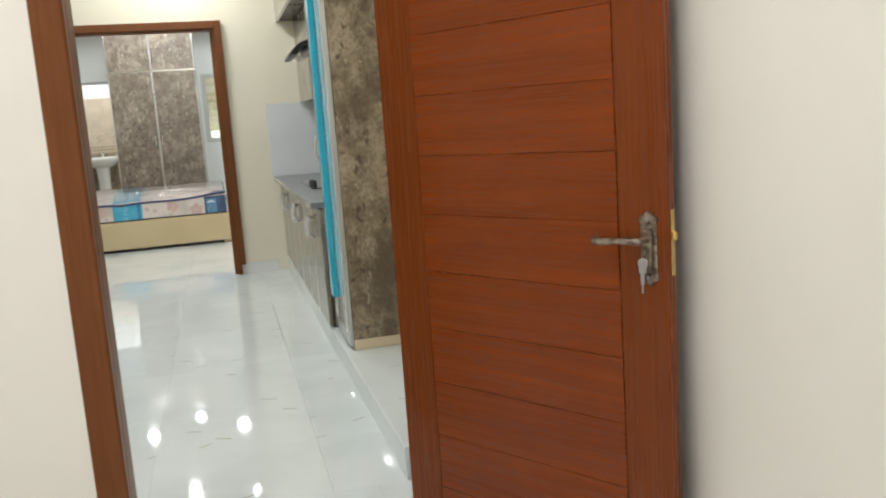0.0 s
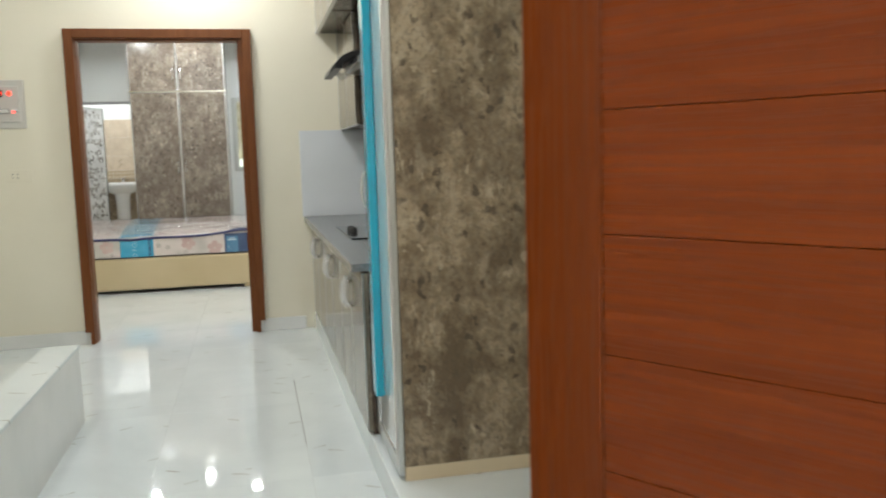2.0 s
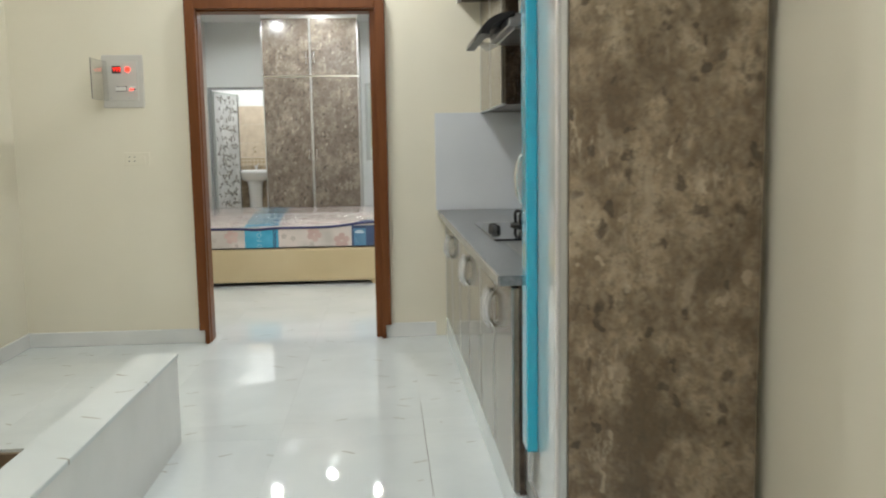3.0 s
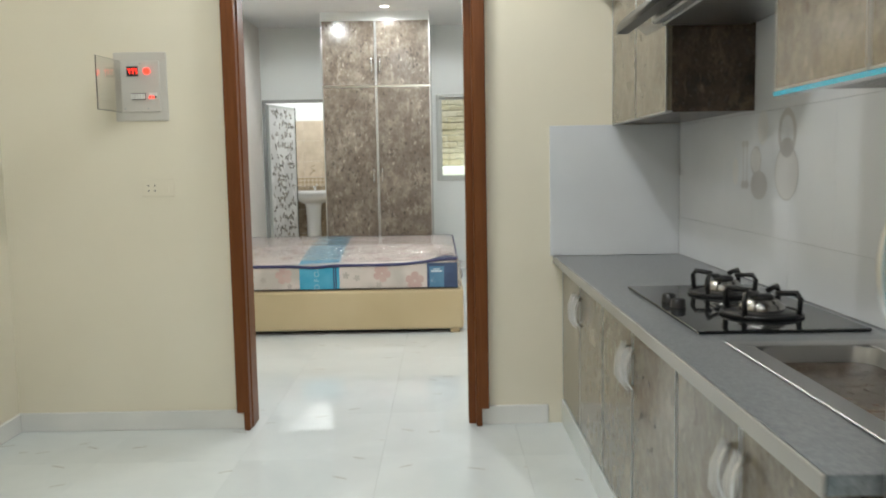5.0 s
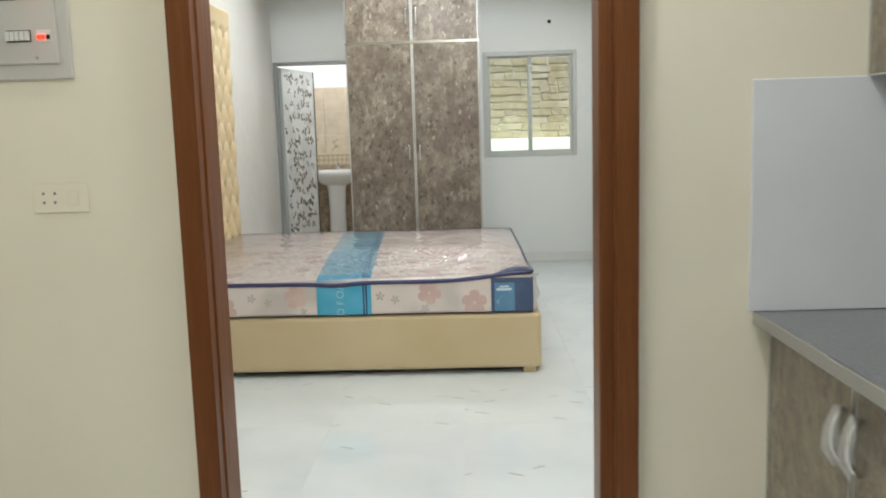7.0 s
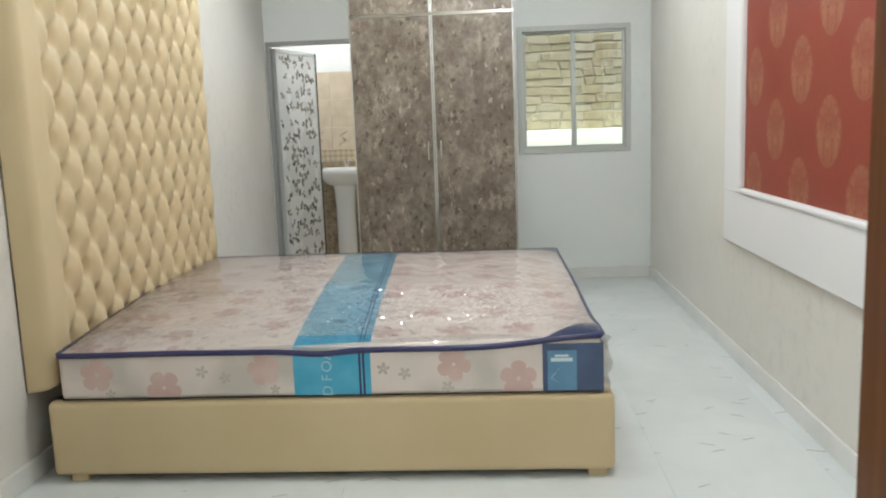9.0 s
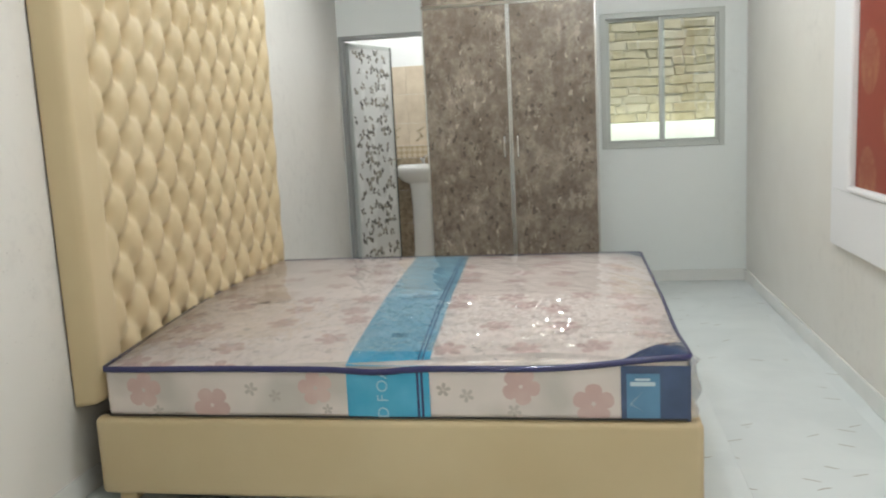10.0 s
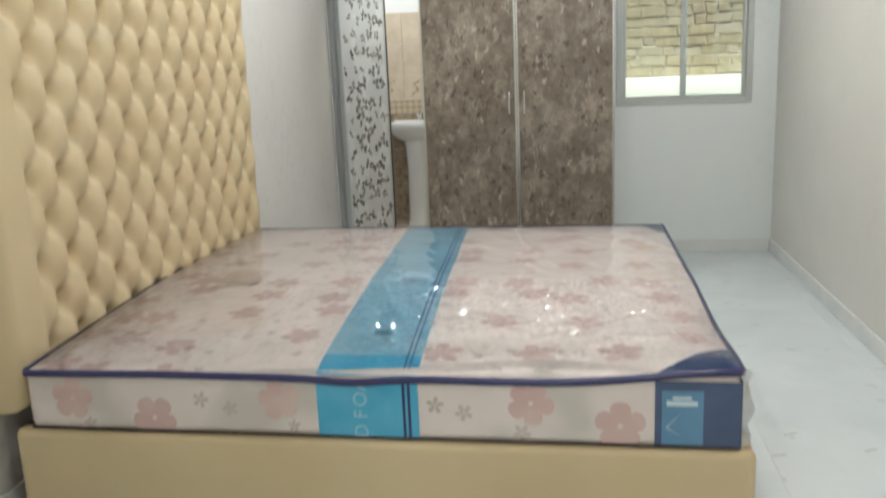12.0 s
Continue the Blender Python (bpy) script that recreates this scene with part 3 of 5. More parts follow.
def base_unit(y0, y1, doors, wrapped):
    u = thing("base_cabinet", "kitchen base cabinet with brown stone-print doors", "cabinet", (0, 0, 0), "kitchen base cabinets")
    part("body", box(KX + 0.02, y0 + 0.001, KP + 0.001, BX1 - 0.004, y1 - 0.001, KT - 0.032), M_LAMD, u)
    wid = (y1 - y0) / doors
    for k in range(doors):
        a, b = y0 + k * wid + 0.003, y0 + (k + 1) * wid - 0.003
        dr = part("door", box(KX, a, KP + 0.012, KX + 0.0195, b, KT - 0.04, 0.0015, 1), M_LAMK, u)
        part("edge_strip", box(KX - 0.0015, a, KP + 0.012, KX + 0.004, a + 0.006, KT - 0.04), M_ALU, dr)
        part("edge_strip", box(KX - 0.0015, b - 0.006, KP + 0.012, KX + 0.004, b, KT - 0.04), M_ALU, dr)
        hy = (b - 0.035) if (k % 2 == 0 and doors > 1) else (a + 0.035)
        handle_bow("handle", KX, hy, 0.56, 0.68, "x", dr)
        if wrapped:
            wrap = tube([(KX - 0.02, hy, 0.555), (KX - 0.032, hy + 0.004, 0.59), (KX - 0.03, hy - 0.004, 0.64), (KX - 0.018, hy, 0.69)], [0.006, 0.016, 0.018, 0.008], 7)
            part("plastic_wrap", wrap, M_WRAP, dr, "crumpled clear plastic on the handle")
    return u


base_unit(-0.93, W0 - 0.002, 2, True)
base_unit(-1.86, -0.932, 2, True)
base_unit(KE, -1.862, 2, True)

HB = (1.0, -1.79, 1.43, -1.01)     # hob
SK = (1.03, -2.64, 1.41, -1.90)      # sink
wt = thing("worktop", "grey granite kitchen worktop with pale polished edge", "worktop")
top = box(0.892, SK[3], KT - 0.03, BX1 - 0.002, W0 - 0.002, KT)
part("slab", top, M_GRANITE, wt)
part("slab", box(0.892, SK[1], KT - 0.03, SK[0] + 0.02, SK[3], KT), M_GRANITE, wt)
part("slab", box(SK[2] - 0.02, SK[1], KT - 0.03, BX1 - 0.002, SK[3], KT), M_GRANITE, wt)
part("slab", box(0.892, KE, KT - 0.03, BX1 - 0.002, SK[1], KT), M_GRANITE, wt)
part("front_edge", box(0.884, KE, KT - 0.034, 0.8915, W0 - 0.002, KT + 0.0005, 0.003, 2), M_EDGE, wt, "pale polished front edge")


def hob():
    h = thing("gas_hob", "black glass gas hob with cast burners set in the worktop", "hob", (0, 0, KT))
    part("glass_top", box(HB[0], HB[1], 0.001, HB[2], HB[3], 0.009, 0.002, 1), M_BGLASS, h)
    for cx, cy, r in ((1.26, -1.20, 0.05), (1.24, -1.57, 0.05)):
        pan = lathe([(0, 0.0), (r * 1.9, 0.0), (r * 1.9, 0.006), (r * 1.5, 0.012), (0, 0.012)], (cx, cy, 0.009), 28)
        part("drip_ring", pan, M_BLACK, h)
        burner = part("burner", lathe([(r * 1.15, 0.0), (r * 1.2, 0.018), (r * 0.95, 0.024), (r * 0.9, 0.03), (0, 0.034)], (cx, cy, 0.02), 28), M_BURNER, h)
        part("burner_cap", lathe([(r * 0.62, 0.0), (r * 0.66, 0.008), (r * 0.5, 0.013), (0, 0.014)], (cx, cy, 0.052), 24), M_BLACK, burner)
        ring = bmesh.new()
        for k in range(4):
            a = math.pi / 4 + k * math.pi / 2
            c, s = math.cos(a), math.sin(a)
            tube([(cx + c * r * 2.0, cy + s * r * 2.0, 0.009), (cx + c * r * 2.1, cy + s * r * 2.1, 0.06), (cx + c * r * 1.9, cy + s * r * 1.9, 0.075), (cx + c * r * 0.8, cy + s * r * 0.8, 0.07)], 0.0078, 8, bm=ring)
        tube([(cx + r * 2.05 * math.cos(2 * math.pi * k / 28), cy + r * 2.05 * math.sin(2 * math.pi * k / 28), 0.014) for k in range(28)], 0.007, 7, True, bm=ring)
        part("pan_support", ring, M_BLACK, h, "black cast pan support")
    for ky in (-1.34, -1.44):
        part("knob", lathe([(0.022, 0), (0.02, 0.022), (0.012, 0.026), (0, 0.026)], (1.05, ky, 0.009), 18), M_BLACK, h)
    return h


hob()


def sink():
    s = thing("kitchen_sink", "stainless steel kitchen sink set in the worktop", "sink", (0, 0, KT))
    x0, y0, x1, y1 = SK
    rim = box(x0, y0, 0.001, x1, y0 + 0.05, 0.006, 0.002, 1)
    box(x0, y1 - 0.05, 0.001, x1, y1, 0.006, 0.002, 1, bm=rim)
    box(x0, y0 + 0.05, 0.001, x0 + 0.05, y1 - 0.05, 0.006, 0.002, 1, bm=rim)
    box(x1 - 0.07, y0 + 0.05, 0.001, x1, y1 - 0.05, 0.006, 0.002, 1, bm=rim)
    part("rim", rim, M_STEEL, s)
    bowl = bmesh.new()
    a0, b0, a1, b1 = x0 + 0.05, y0 + 0.05, x1 - 0.07, y1 - 0.05
    rings = []
    for inset, z in ((0.0, 0.004), (0.006, -0.02), (0.015, -0.15), (0.05, -0.175)):
        ring = []
        r = 0.06
        for cx, cy, st in ((a1 - r, b1 - r, 0), (a0 + r, b1 - r, 1), (a0 + r, b0 + r, 2), (a1 - r, b0 + r, 3)):
            for k in range(6):
                ang = (st + k / 5) * math.pi / 2
                ring.append(bowl.verts.new((cx + (r - inset) * math.cos(ang), cy + (r - inset) * math.sin(ang), z)))
        rings.append(ring)
    for p, q in zip(rings, rings[1:]):
        for k in range(len(p)):
            bowl.faces.new((p[k], p[(k + 1) % len(p)], q[(k + 1) % len(p)], q[k])).smooth = True
    bowl.faces.new(rings[-1])
    part("bowl", bowl, M_STEEL, s)
    part("drain", lathe([(0.0, 0.0), (0.04, 0.0), (0.04, 0.004), (0, 0.004)], ((a0 + a1) / 2, (b0 + b1) / 2, -0.173), 20), M_CHROME, s)
    return s


sink()
tap = thing("kitchen_tap", "chrome kitchen tap on the worktop", "tap", (1.40, -2.2, KT))
part("body", lathe([(0.028, 0), (0.026, 0.02), (0.018, 0.03), (0.018, 0.09), (0, 0.095)], (0.02, 0, 0.0055), 18), M_CHROME, tap)
part("spout", tube([(0.02, 0, 0.09), (0.02, 0, 0.2)] + [(-0.05 + 0.07 * math.cos(a), 0, 0.2 + 0.07 * math.sin(a)) for a in (0.5, 1.0, 1.57, 2.1, 2.6, 3.14)] + [(-0.12, 0, 0.17)], 0.010, 10), M_CHROME, tap)
part("lever", tube([(0.02, 0, 0.06), (0.02, -0.06, 0.085)], 0.006, 8), M_CHROME, tap)


# backsplash tiles with printed kitchen motifs
M_BSPL = mat("white_wall_tile", (0.72, 0.74, 0.77), 0.25)
_n = Net(M_BSPL)
_n.colour(_n.mix(_n.ramp(_n.noise(_n.coords(), 2.5, 4), [(0.35, 0.0), (0.7, 1.0)]), (0.74, 0.76, 0.79), (0.69, 0.71, 0.74)))
bs = box(0.872, W0 - 0.010, KT + 0.001, BX1 - 0.011, W0 - 0.0005, 1.395, 0.002, 1)
structure("backsplash_end", bs, M_BSPL, "white glazed backsplash tile", "backsplash")
back = structure("backsplash", box(BX1 - 0.006, KE, KT + 0.001, BX1 - 0.0005, W0 - 0.012, 1.9), M_GROUT, "white glazed backsplash tiles with grey kitchen motifs", "backsplash")
for k in range(9):
    y1 = W0 - 0.012 - k * 0.305
    y0 = max(KE, y1 - 0.305)
    for z0, z1 in ((KT + 0.002, 0.967), (0.967, 1.385), (1.385, 1.80)):
        part("wall_tile", box(BX1 - 0.012, y0 + 0.0005, z0 + 0.0005, BX1 - 0.005, y1 - 0.0005, z1 - 0.0005), M_BSPL, back)
M_MOTIF = mat("grey_tile_print", (0.42, 0.41, 0.41), 0.3)
M_MOTIFL = mat("pale_tile_print", (0.56, 0.555, 0.55), 0.3)


def flat_oval(cy, cz, ry, rz, x, holes=0.0, sides=24):
    b = bmesh.new()
    outer = [b.verts.new((x, cy + ry * math.cos(2 * math.pi * k / sides), cz + rz * math.sin(2 * math.pi * k / sides))) for k in range(sides)]
    if holes:
        inner = [b.verts.new((x, cy + ry * holes * math.cos(2 * math.pi * k / sides), cz + rz * holes * math.sin(2 * math.pi * k / sides))) for k in range(sides)]
        for k in range(sides):
            b.faces.new((outer[k], outer[(k + 1) % sides], inner[(k + 1) % sides], inner[k]))
    else:
        b.faces.new(outer)
    return b


MX = BX1 - 0.0128
part("kettle_print", flat_oval(-1.16, 1.18, 0.088, 0.085, MX), M_MOTIFL, back)
part("kettle_rim_print", flat_oval(-1.16, 1.18, 0.092, 0.089, MX - 0.0002, 0.94), M_MOTIF, back)
part("kettle_handle_print", flat_oval(-1.16, 1.305, 0.07, 0.078, MX - 0.0002, 0.72), M_MOTIF, back)
part("kettle_lid_print", flat_oval(-1.16, 1.268, 0.048, 0.022, MX - 0.0003), M_MOTIF, back)
part("spoon_print", flat_oval(-0.70, 1.18, 0.032, 0.05, MX), M_MOTIFL, back)
part("cup_print", flat_oval(-0.90, 1.22, 0.05, 0.05, MX), M_MOTIFL, back)
part("cup_rim_print", flat_oval(-0.90, 1.22, 0.05, 0.05, MX - 0.0002, 0.86), M_MOTIF, back)
part("pot_print", flat_oval(-0.93, 1.135, 0.075, 0.05, MX), M_MOTIF, back)
part("ladle_print", flat_oval(-0.96, 1.33, 0.045, 0.06, MX), M_MOTIFL, back)
for yy in (-0.78, -0.815):
    b = box(MX - 0.0002, yy - 0.004, 1.13, MX, yy + 0.004, 1.29)
    join(b, flat_oval(yy, 1.135, 0.018, 0.016, MX - 0.0003))
    join(b, flat_oval(yy, 1.28, 0.016, 0.012, MX - 0.0003))
    part("fork_print", b, M_MOTIF, back)


# upper cabinets, hood
UX = 1.16


def upper_unit(y0, y1, z0, z1, doors, x=UX, film=False, side=True):
    u = thing("wall_cabinet", "kitchen wall cabinet with brown stone-print doors and aluminium edges", "cabinet", (0, 0, 0), "kitchen wall cabinets")
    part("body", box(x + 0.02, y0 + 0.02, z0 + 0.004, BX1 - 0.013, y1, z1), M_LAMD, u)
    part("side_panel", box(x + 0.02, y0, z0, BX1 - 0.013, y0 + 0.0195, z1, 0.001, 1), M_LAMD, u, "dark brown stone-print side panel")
    wid = (y1 - y0) / doors
    for k in range(doors):
        a, b = y0 + k * wid + 0.002, y0 + (k + 1) * wid - 0.002
        dr = part("door", box(x, a, z0 + 0.006, x + 0.0195, b, z1, 0.0015, 1), M_LAMK, u)
        part("edge_strip", box(x - 0.0015, a, z0 + 0.006, x + 0.005, a + 0.006, z1), M_ALU, dr)
        part("edge_strip", box(x - 0.0015, b - 0.006, z0 + 0.006, x + 0.005, b, z1), M_ALU, dr)
        part("bottom_strip", box(x - 0.002, a, z0, x + 0.02, b, z0 + 0.006), M_ALU, dr)
    if film:
        part("protective_film", box(x - 0.003, y0 + 0.03, z0 - 0.012, x + 0.03, y1, z0 - 0.001), M_FILMB, u, "blue protective film on the edge")
    return u


upper_unit(-0.88, W0 - 0.002, 1.393, 2.05, 2)
upper_unit(KE + 0.02, -1.83, 1.38, 2.05, 2, film=True)
upper_unit(-0.88, W0 - 0.002, 2.055, 2.6, 2, 1.02)
upper_unit(KE + 0.02, -0.882, 2.055, 2.6, 4, 1.02)


def hood():
    h = thing("cooker_hood", "steel cooker hood with black curved visor over the hob", "cooker hood", (0, 0, 0))
    y0, y1 = -1.52, -0.90
    part("body", box(1.10, y0, 1.69, BX1 - 0.013, y1, 1.745, 0.006, 1), M_STEEL, h)
    part("duct_cover", box(1.22, y0 + 0.15, 1.745, BX1 - 0.013, y1 - 0.15, 2.05, 0.004, 1), M_STEEL, h)
    vis = bmesh.new()
    prof = []
    for k in range(8):
        a = k / 7 * math.radians(88)
        prof.append((1.13 - 0.15 * math.sin(a), 1.655 + 0.098 * math.cos(a)))
    rings = []
    for y in (y0, y1):
        outer = [vis.verts.new((x, y, z)) for x, z in prof]
        inner = [vis.verts.new((1.13 + (x - 1.13) * 0.74, y, 1.655 + (z - 1.655) * 0.72)) for x, z in prof]
        rings.append((outer, inner))
    (o0, i0), (o1, i1) = rings
    for k in range(len(prof) - 1):
        vis.faces.new((o0[k], o0[k + 1], o1[k + 1], o1[k])).smooth = True
        vis.faces.new((i0[k], i1[k], i1[k + 1], i0[k + 1])).smooth = True
        vis.faces.new((o0[k], i0[k], i0[k + 1], o0[k + 1]))
        vis.faces.new((o1[k], o1[k + 1], i1[k + 1], i1[k]))
    vis.faces.new((o0[-1], i0[-1], i1[-1], o1[-1]))
    vis.faces.new((o0[0], o1[0], i1[0], i0[0]))
    part("visor", vis, M_BLACK, h, "black curved glass visor")
    part("filter", box(1.13, y0 + 0.03, 1.680, BX1 - 0.05, y1 - 0.03, 1.6895, 0.002, 1), M_ALU, h)
    part("switch_strip", box(1.094, y0 + 0.22, 1.705, 1.0995, y1 - 0.22, 1.725, 0.001, 1), M_BLACK, h)
    part("hanging_wrap", tube([(1.03, y1 - 0.02, 1.70), (1.08, y1 - 0.03, 1.67), (1.14, y1 - 0.02, 1.69)], [0.01, 0.025, 0.012], 7), M_WRAP, h, "leftover clear plastic wrap")
    return h


hood()


# tall glass-fronted unit with stone-print side
def tall_unit():
    y0, y1, x0, x1, z0, z1 = -3.23, KE - 0.004, 0.985, BX1 - 0.03, KP + 0.001, 2.6
    u = thing("tall_cabinet", "tall cabinet with brown stone-print side and glazed aluminium door", "cabinet", (0, 0, 0))
    part("side_panel", box(x0, y0, z0 + 0.05, x1, y0 + 0.018, z1, 0.001, 1), M_LAMT, u, "brown stone-print side panel")
    part("bottom_rail", box(x0, y0 + 0.002, z0, x1, y0 + 0.02, z0 + 0.0495, 0.001, 1), M_BEIGE, u, "bare beige board at the foot")
    part("body", box(x0 + 0.01, y0 + 0.019, z0, x1, y1 - 0.02, z1), M_PLASTW, u)
    part("far_panel", box(x0, y1 - 0.018, z0, x1, y1, z1), M_LAMK, u)
    d = part("door", box(x0 - 0.02, y0 + 0.004, z0 + 0.02, x0 - 0.001, y0 + 0.05, z1, 0.002, 1), M_ALU, u, "aluminium-framed glass door")
    part("frame_post", box(x0 - 0.02, y1 - 0.05, z0 + 0.02, x0 - 0.001, y1 - 0.002, z1, 0.002, 1), M_ALU, d)
    part("frame_rail", box(x0 - 0.02, y0 + 0.05, z0 + 0.02, x0 - 0.001, y1 - 0.05, z0 + 0.07, 0.002, 1), M_ALU, d)
    part("frame_rail", box(x0 - 0.02, y0 + 0.05, z1 - 0.05, x0 - 0.001, y1 - 0.05, z1, 0.002, 1), M_ALU, d)
    part("pane", box(x0 - 0.013, y0 + 0.05, z0 + 0.07, x0 - 0.008, y1 - 0.05, z1 - 0.05), M_GLASSG, d, "glass pane")
    part("protective_film", box(x0 - 0.044, y1 - 0.18, 0.32, x0 - 0.0133, y1 - 0.10, z1 - 0.055, 0.004, 2), M_FILMB, d, "raised rail wrapped in blue protective film")
    part("printed_tape", box(x0 - 0.023, y0 + 0.012, z0 + 0.05, x0 - 0.0205, y0 + 0.042, z1 - 0.02), M_TAPE, d, "white printed protective tape")
    tape = d.children[-1]
    for k in range(26):
        part("print_dash", box(x0 - 0.0236, y0 + 0.021, z0 + 0.10 + k * 0.093, x0 - 0.0231, y0 + 0.031, z0 + 0.145 + k * 0.093), M_PLASTIC, tape)
    handle_bow("handle", x0 - 0.02, y1 - 0.03, 1.0, 1.16, "x", d)
    return u


tall_unit()


# ---- bedroom: bed ----
def mattress_fabric(upright):
    """Printed cream ticking with dusky pink five-petal flowers under glossy plastic."""
    m = mat("mattress_side_shaded_print" if upright else "mattress_top_print", (0.66, 0.52, 0.45), 0.32, coat=0.8)
    n = Net(m)
    co = n.node("TexCoord")
    sep = n.node("SeparateXYZ")
    n.link(co.outputs["Object"], sep.inputs[0])
    comb = n.node("CombineXYZ")
    n.link(sep.outputs[0], comb.inputs[0])
    n.link(sep.outputs[2 if upright else 1], comb.inputs[1])
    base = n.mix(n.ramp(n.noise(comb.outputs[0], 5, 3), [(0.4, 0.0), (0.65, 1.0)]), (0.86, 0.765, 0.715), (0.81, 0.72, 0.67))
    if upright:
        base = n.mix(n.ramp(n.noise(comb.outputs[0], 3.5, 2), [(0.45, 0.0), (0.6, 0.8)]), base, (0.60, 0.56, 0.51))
        # shade of the upright side, mixed evenly into the ticking colour
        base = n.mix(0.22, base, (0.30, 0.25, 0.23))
    for scale, size, tone, seed, keep in () if upright else ((4.2, 0.30, (0.60, 0.41, 0.385), 0.0, -1.0), (7.5, 0.16, (0.52, 0.46, 0.43), 9.0, 0.55)):
        mp = n.node("Mapping")
        mp.inputs["Location"].default_value = (seed, seed * 0.7, 0)
        n.link(comb.outputs[0], mp.inputs["Vector"])
        vo = n.node("TexVoronoi", feature="F1", voronoi_dimensions="2D")
        vo.inputs["Scale"].default_value = scale
        vo.inputs["Randomness"].default_value = 0.72
        n.link(mp.outputs[0], vo.inputs["Vector"])
        sc = n.node("VectorMath", operation="SCALE")
        sc.inputs["Scale"].default_value = 1.0
        n.link(mp.outputs[0], sc.inputs[0])
        diff = n.node("VectorMath", operation="SUBTRACT")
        n.link(sc.outputs[0], diff.inputs[0])
        n.link(vo.outputs["Position"], diff.inputs[1])
        s2 = n.node("SeparateXYZ")
        n.link(diff.outputs[0], s2.inputs[0])
        ang = n.math("ARCTAN2", s2.outputs[1], s2.outputs[0])
        turn = n.node("SeparateColor")
        n.link(vo.outputs["Color"], turn.inputs[0])
        ang = n.math("MULTIPLY_ADD", turn.outputs[1], 6.28, ang)
        petal = n.math("ABSOLUTE", n.math("COSINE", n.math("MULTIPLY", ang, 2.5)))
        lim = n.math("MULTIPLY", n.math("MULTIPLY_ADD", n.math("POWER", petal, 0.6), 0.62, 0.38), size / scale * 1.0)
        length = n.node("VectorMath", operation="LENGTH")
        n.link(diff.outputs[0], length.inputs[0])
        edge = n.math("SUBTRACT", lim, length.outputs["Value"])
        mask = n.ramp(n.math("MULTIPLY", edge, 60.0), [(0.0, 0.0), (0.5, 1.0)])
        mask = n.math("MULTIPLY", mask, n.math("GREATER_THAN", turn.outputs[0], keep))
        mask = n.math("MULTIPLY", mask, n.math("MULTIPLY_ADD", n.noise(comb.outputs[0], 30, 2), 0.6, 0.42))
        base = n.mix(mask, base, tone)
    n.colour(base)
    v = n.coords((1.6, 1.2, 1.6))
    n.wrinkle(v)
    return m


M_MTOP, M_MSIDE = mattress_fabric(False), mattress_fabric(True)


def film(name, a, b, coat=0.8):
    m = mat(name, a, 0.3, coat=coat)
    n = Net(m)
    v = n.coords((1.6, 1.2, 1.6))
    n.colour(n.mix(n.ramp(n.noise(v, 6, 4), [(0.35, 0.0), (0.7, 1.0)]), a, b))
    n.wrinkle(v)
    return m


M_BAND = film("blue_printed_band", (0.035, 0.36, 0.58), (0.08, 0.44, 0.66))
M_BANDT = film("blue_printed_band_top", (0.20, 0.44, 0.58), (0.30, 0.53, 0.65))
M_NAVY = mat("navy_piping", (0.02, 0.022, 0.10), 0.4, coat=0.3)
M_CORNER = film("navy_corner_print", (0.03, 0.06, 0.14), (0.05, 0.09, 0.20))
M_LABEL = film("pale_blue_label", (0.08, 0.22, 0.38), (0.11, 0.27, 0.44))
M_PATCH = mat("beige_grey_print", (0.60, 0.51, 0.46), 0.5)
M_PRINT = mat("pale_print", (0.58, 0.70, 0.76), 0.4)
M_LETTER = mat("faded_print", (0.32, 0.58, 0.70), 0.4)
M_STRIPE = mat("blue_stripe_print", (0.045, 0.13, 0.27), 0.4)
M_PRINTD = mat("dark_print", (0.09, 0.25, 0.36), 0.4)

M_CLEAR = mat("clear_packing_film", (1, 1, 1), 0.08)
_n = Net(M_CLEAR)
_f, _g, _t, _x = _n.node("Fresnel"), _n.node("BsdfGlossy"), _n.node("BsdfTransparent"), _n.node("MixShader")
_f.inputs["IOR"].default_value = 1.46
_g.inputs["Roughness"].default_value = 0.022
# flat creased facets, each with a tilt of its own, steeper towards the front edge
_p = _n.coords((1.0, 1.0, 0.0))
_w = _n.node("VectorMath", operation="MULTIPLY")
_w.inputs[1].default_value = (1.5, 0.8, 0.0)
_n.link(_p, _w.inputs[0])
_v = _n.node("TexVoronoi", feature="F1")
_v.inputs["Scale"].default_value = 48.0
_n.link(_w.outputs[0], _v.inputs["Vector"])
_tilt = _n.node("VectorMath", operation="SUBTRACT")
_tilt.inputs[1].default_value = (0.5, 0.5, 0.5)
_n.link(_v.outputs["Color"], _tilt.inputs[0])
_slope = _n.node("VectorMath", operation="DOT_PRODUCT")
_n.link(_tilt.outputs[0], _slope.inputs[0])
_n.link(_p, _slope.inputs[1])
_sep = _n.node("SeparateXYZ")
_n.link(_p, _sep.inputs[0])
_front = _n.ramp(_n.math("SUBTRACT", _sep.outputs[1], 2.2), [(0.06, 1.0), (0.30, 0.16), (0.9, 0.0)])
_k = _n.node("Bump")
_k.inputs["Strength"].default_value, _k.inputs["Distance"].default_value = 1.0, 1.8
_n.link(_n.math("MULTIPLY", _slope.outputs["Value"], _front), _k.inputs["Height"])
_n.link(_k.outputs[0], _g.inputs["Normal"])
_n.link(_f.outputs[0], _x.inputs[0])
_n.link(_t.outputs[0], _x.inputs[1])
_n.link(_g.outputs[0], _x.inputs[2])
_n.link(_x.outputs[0], M_CLEAR.node_tree.nodes["Material Output"].inputs["Surface"])

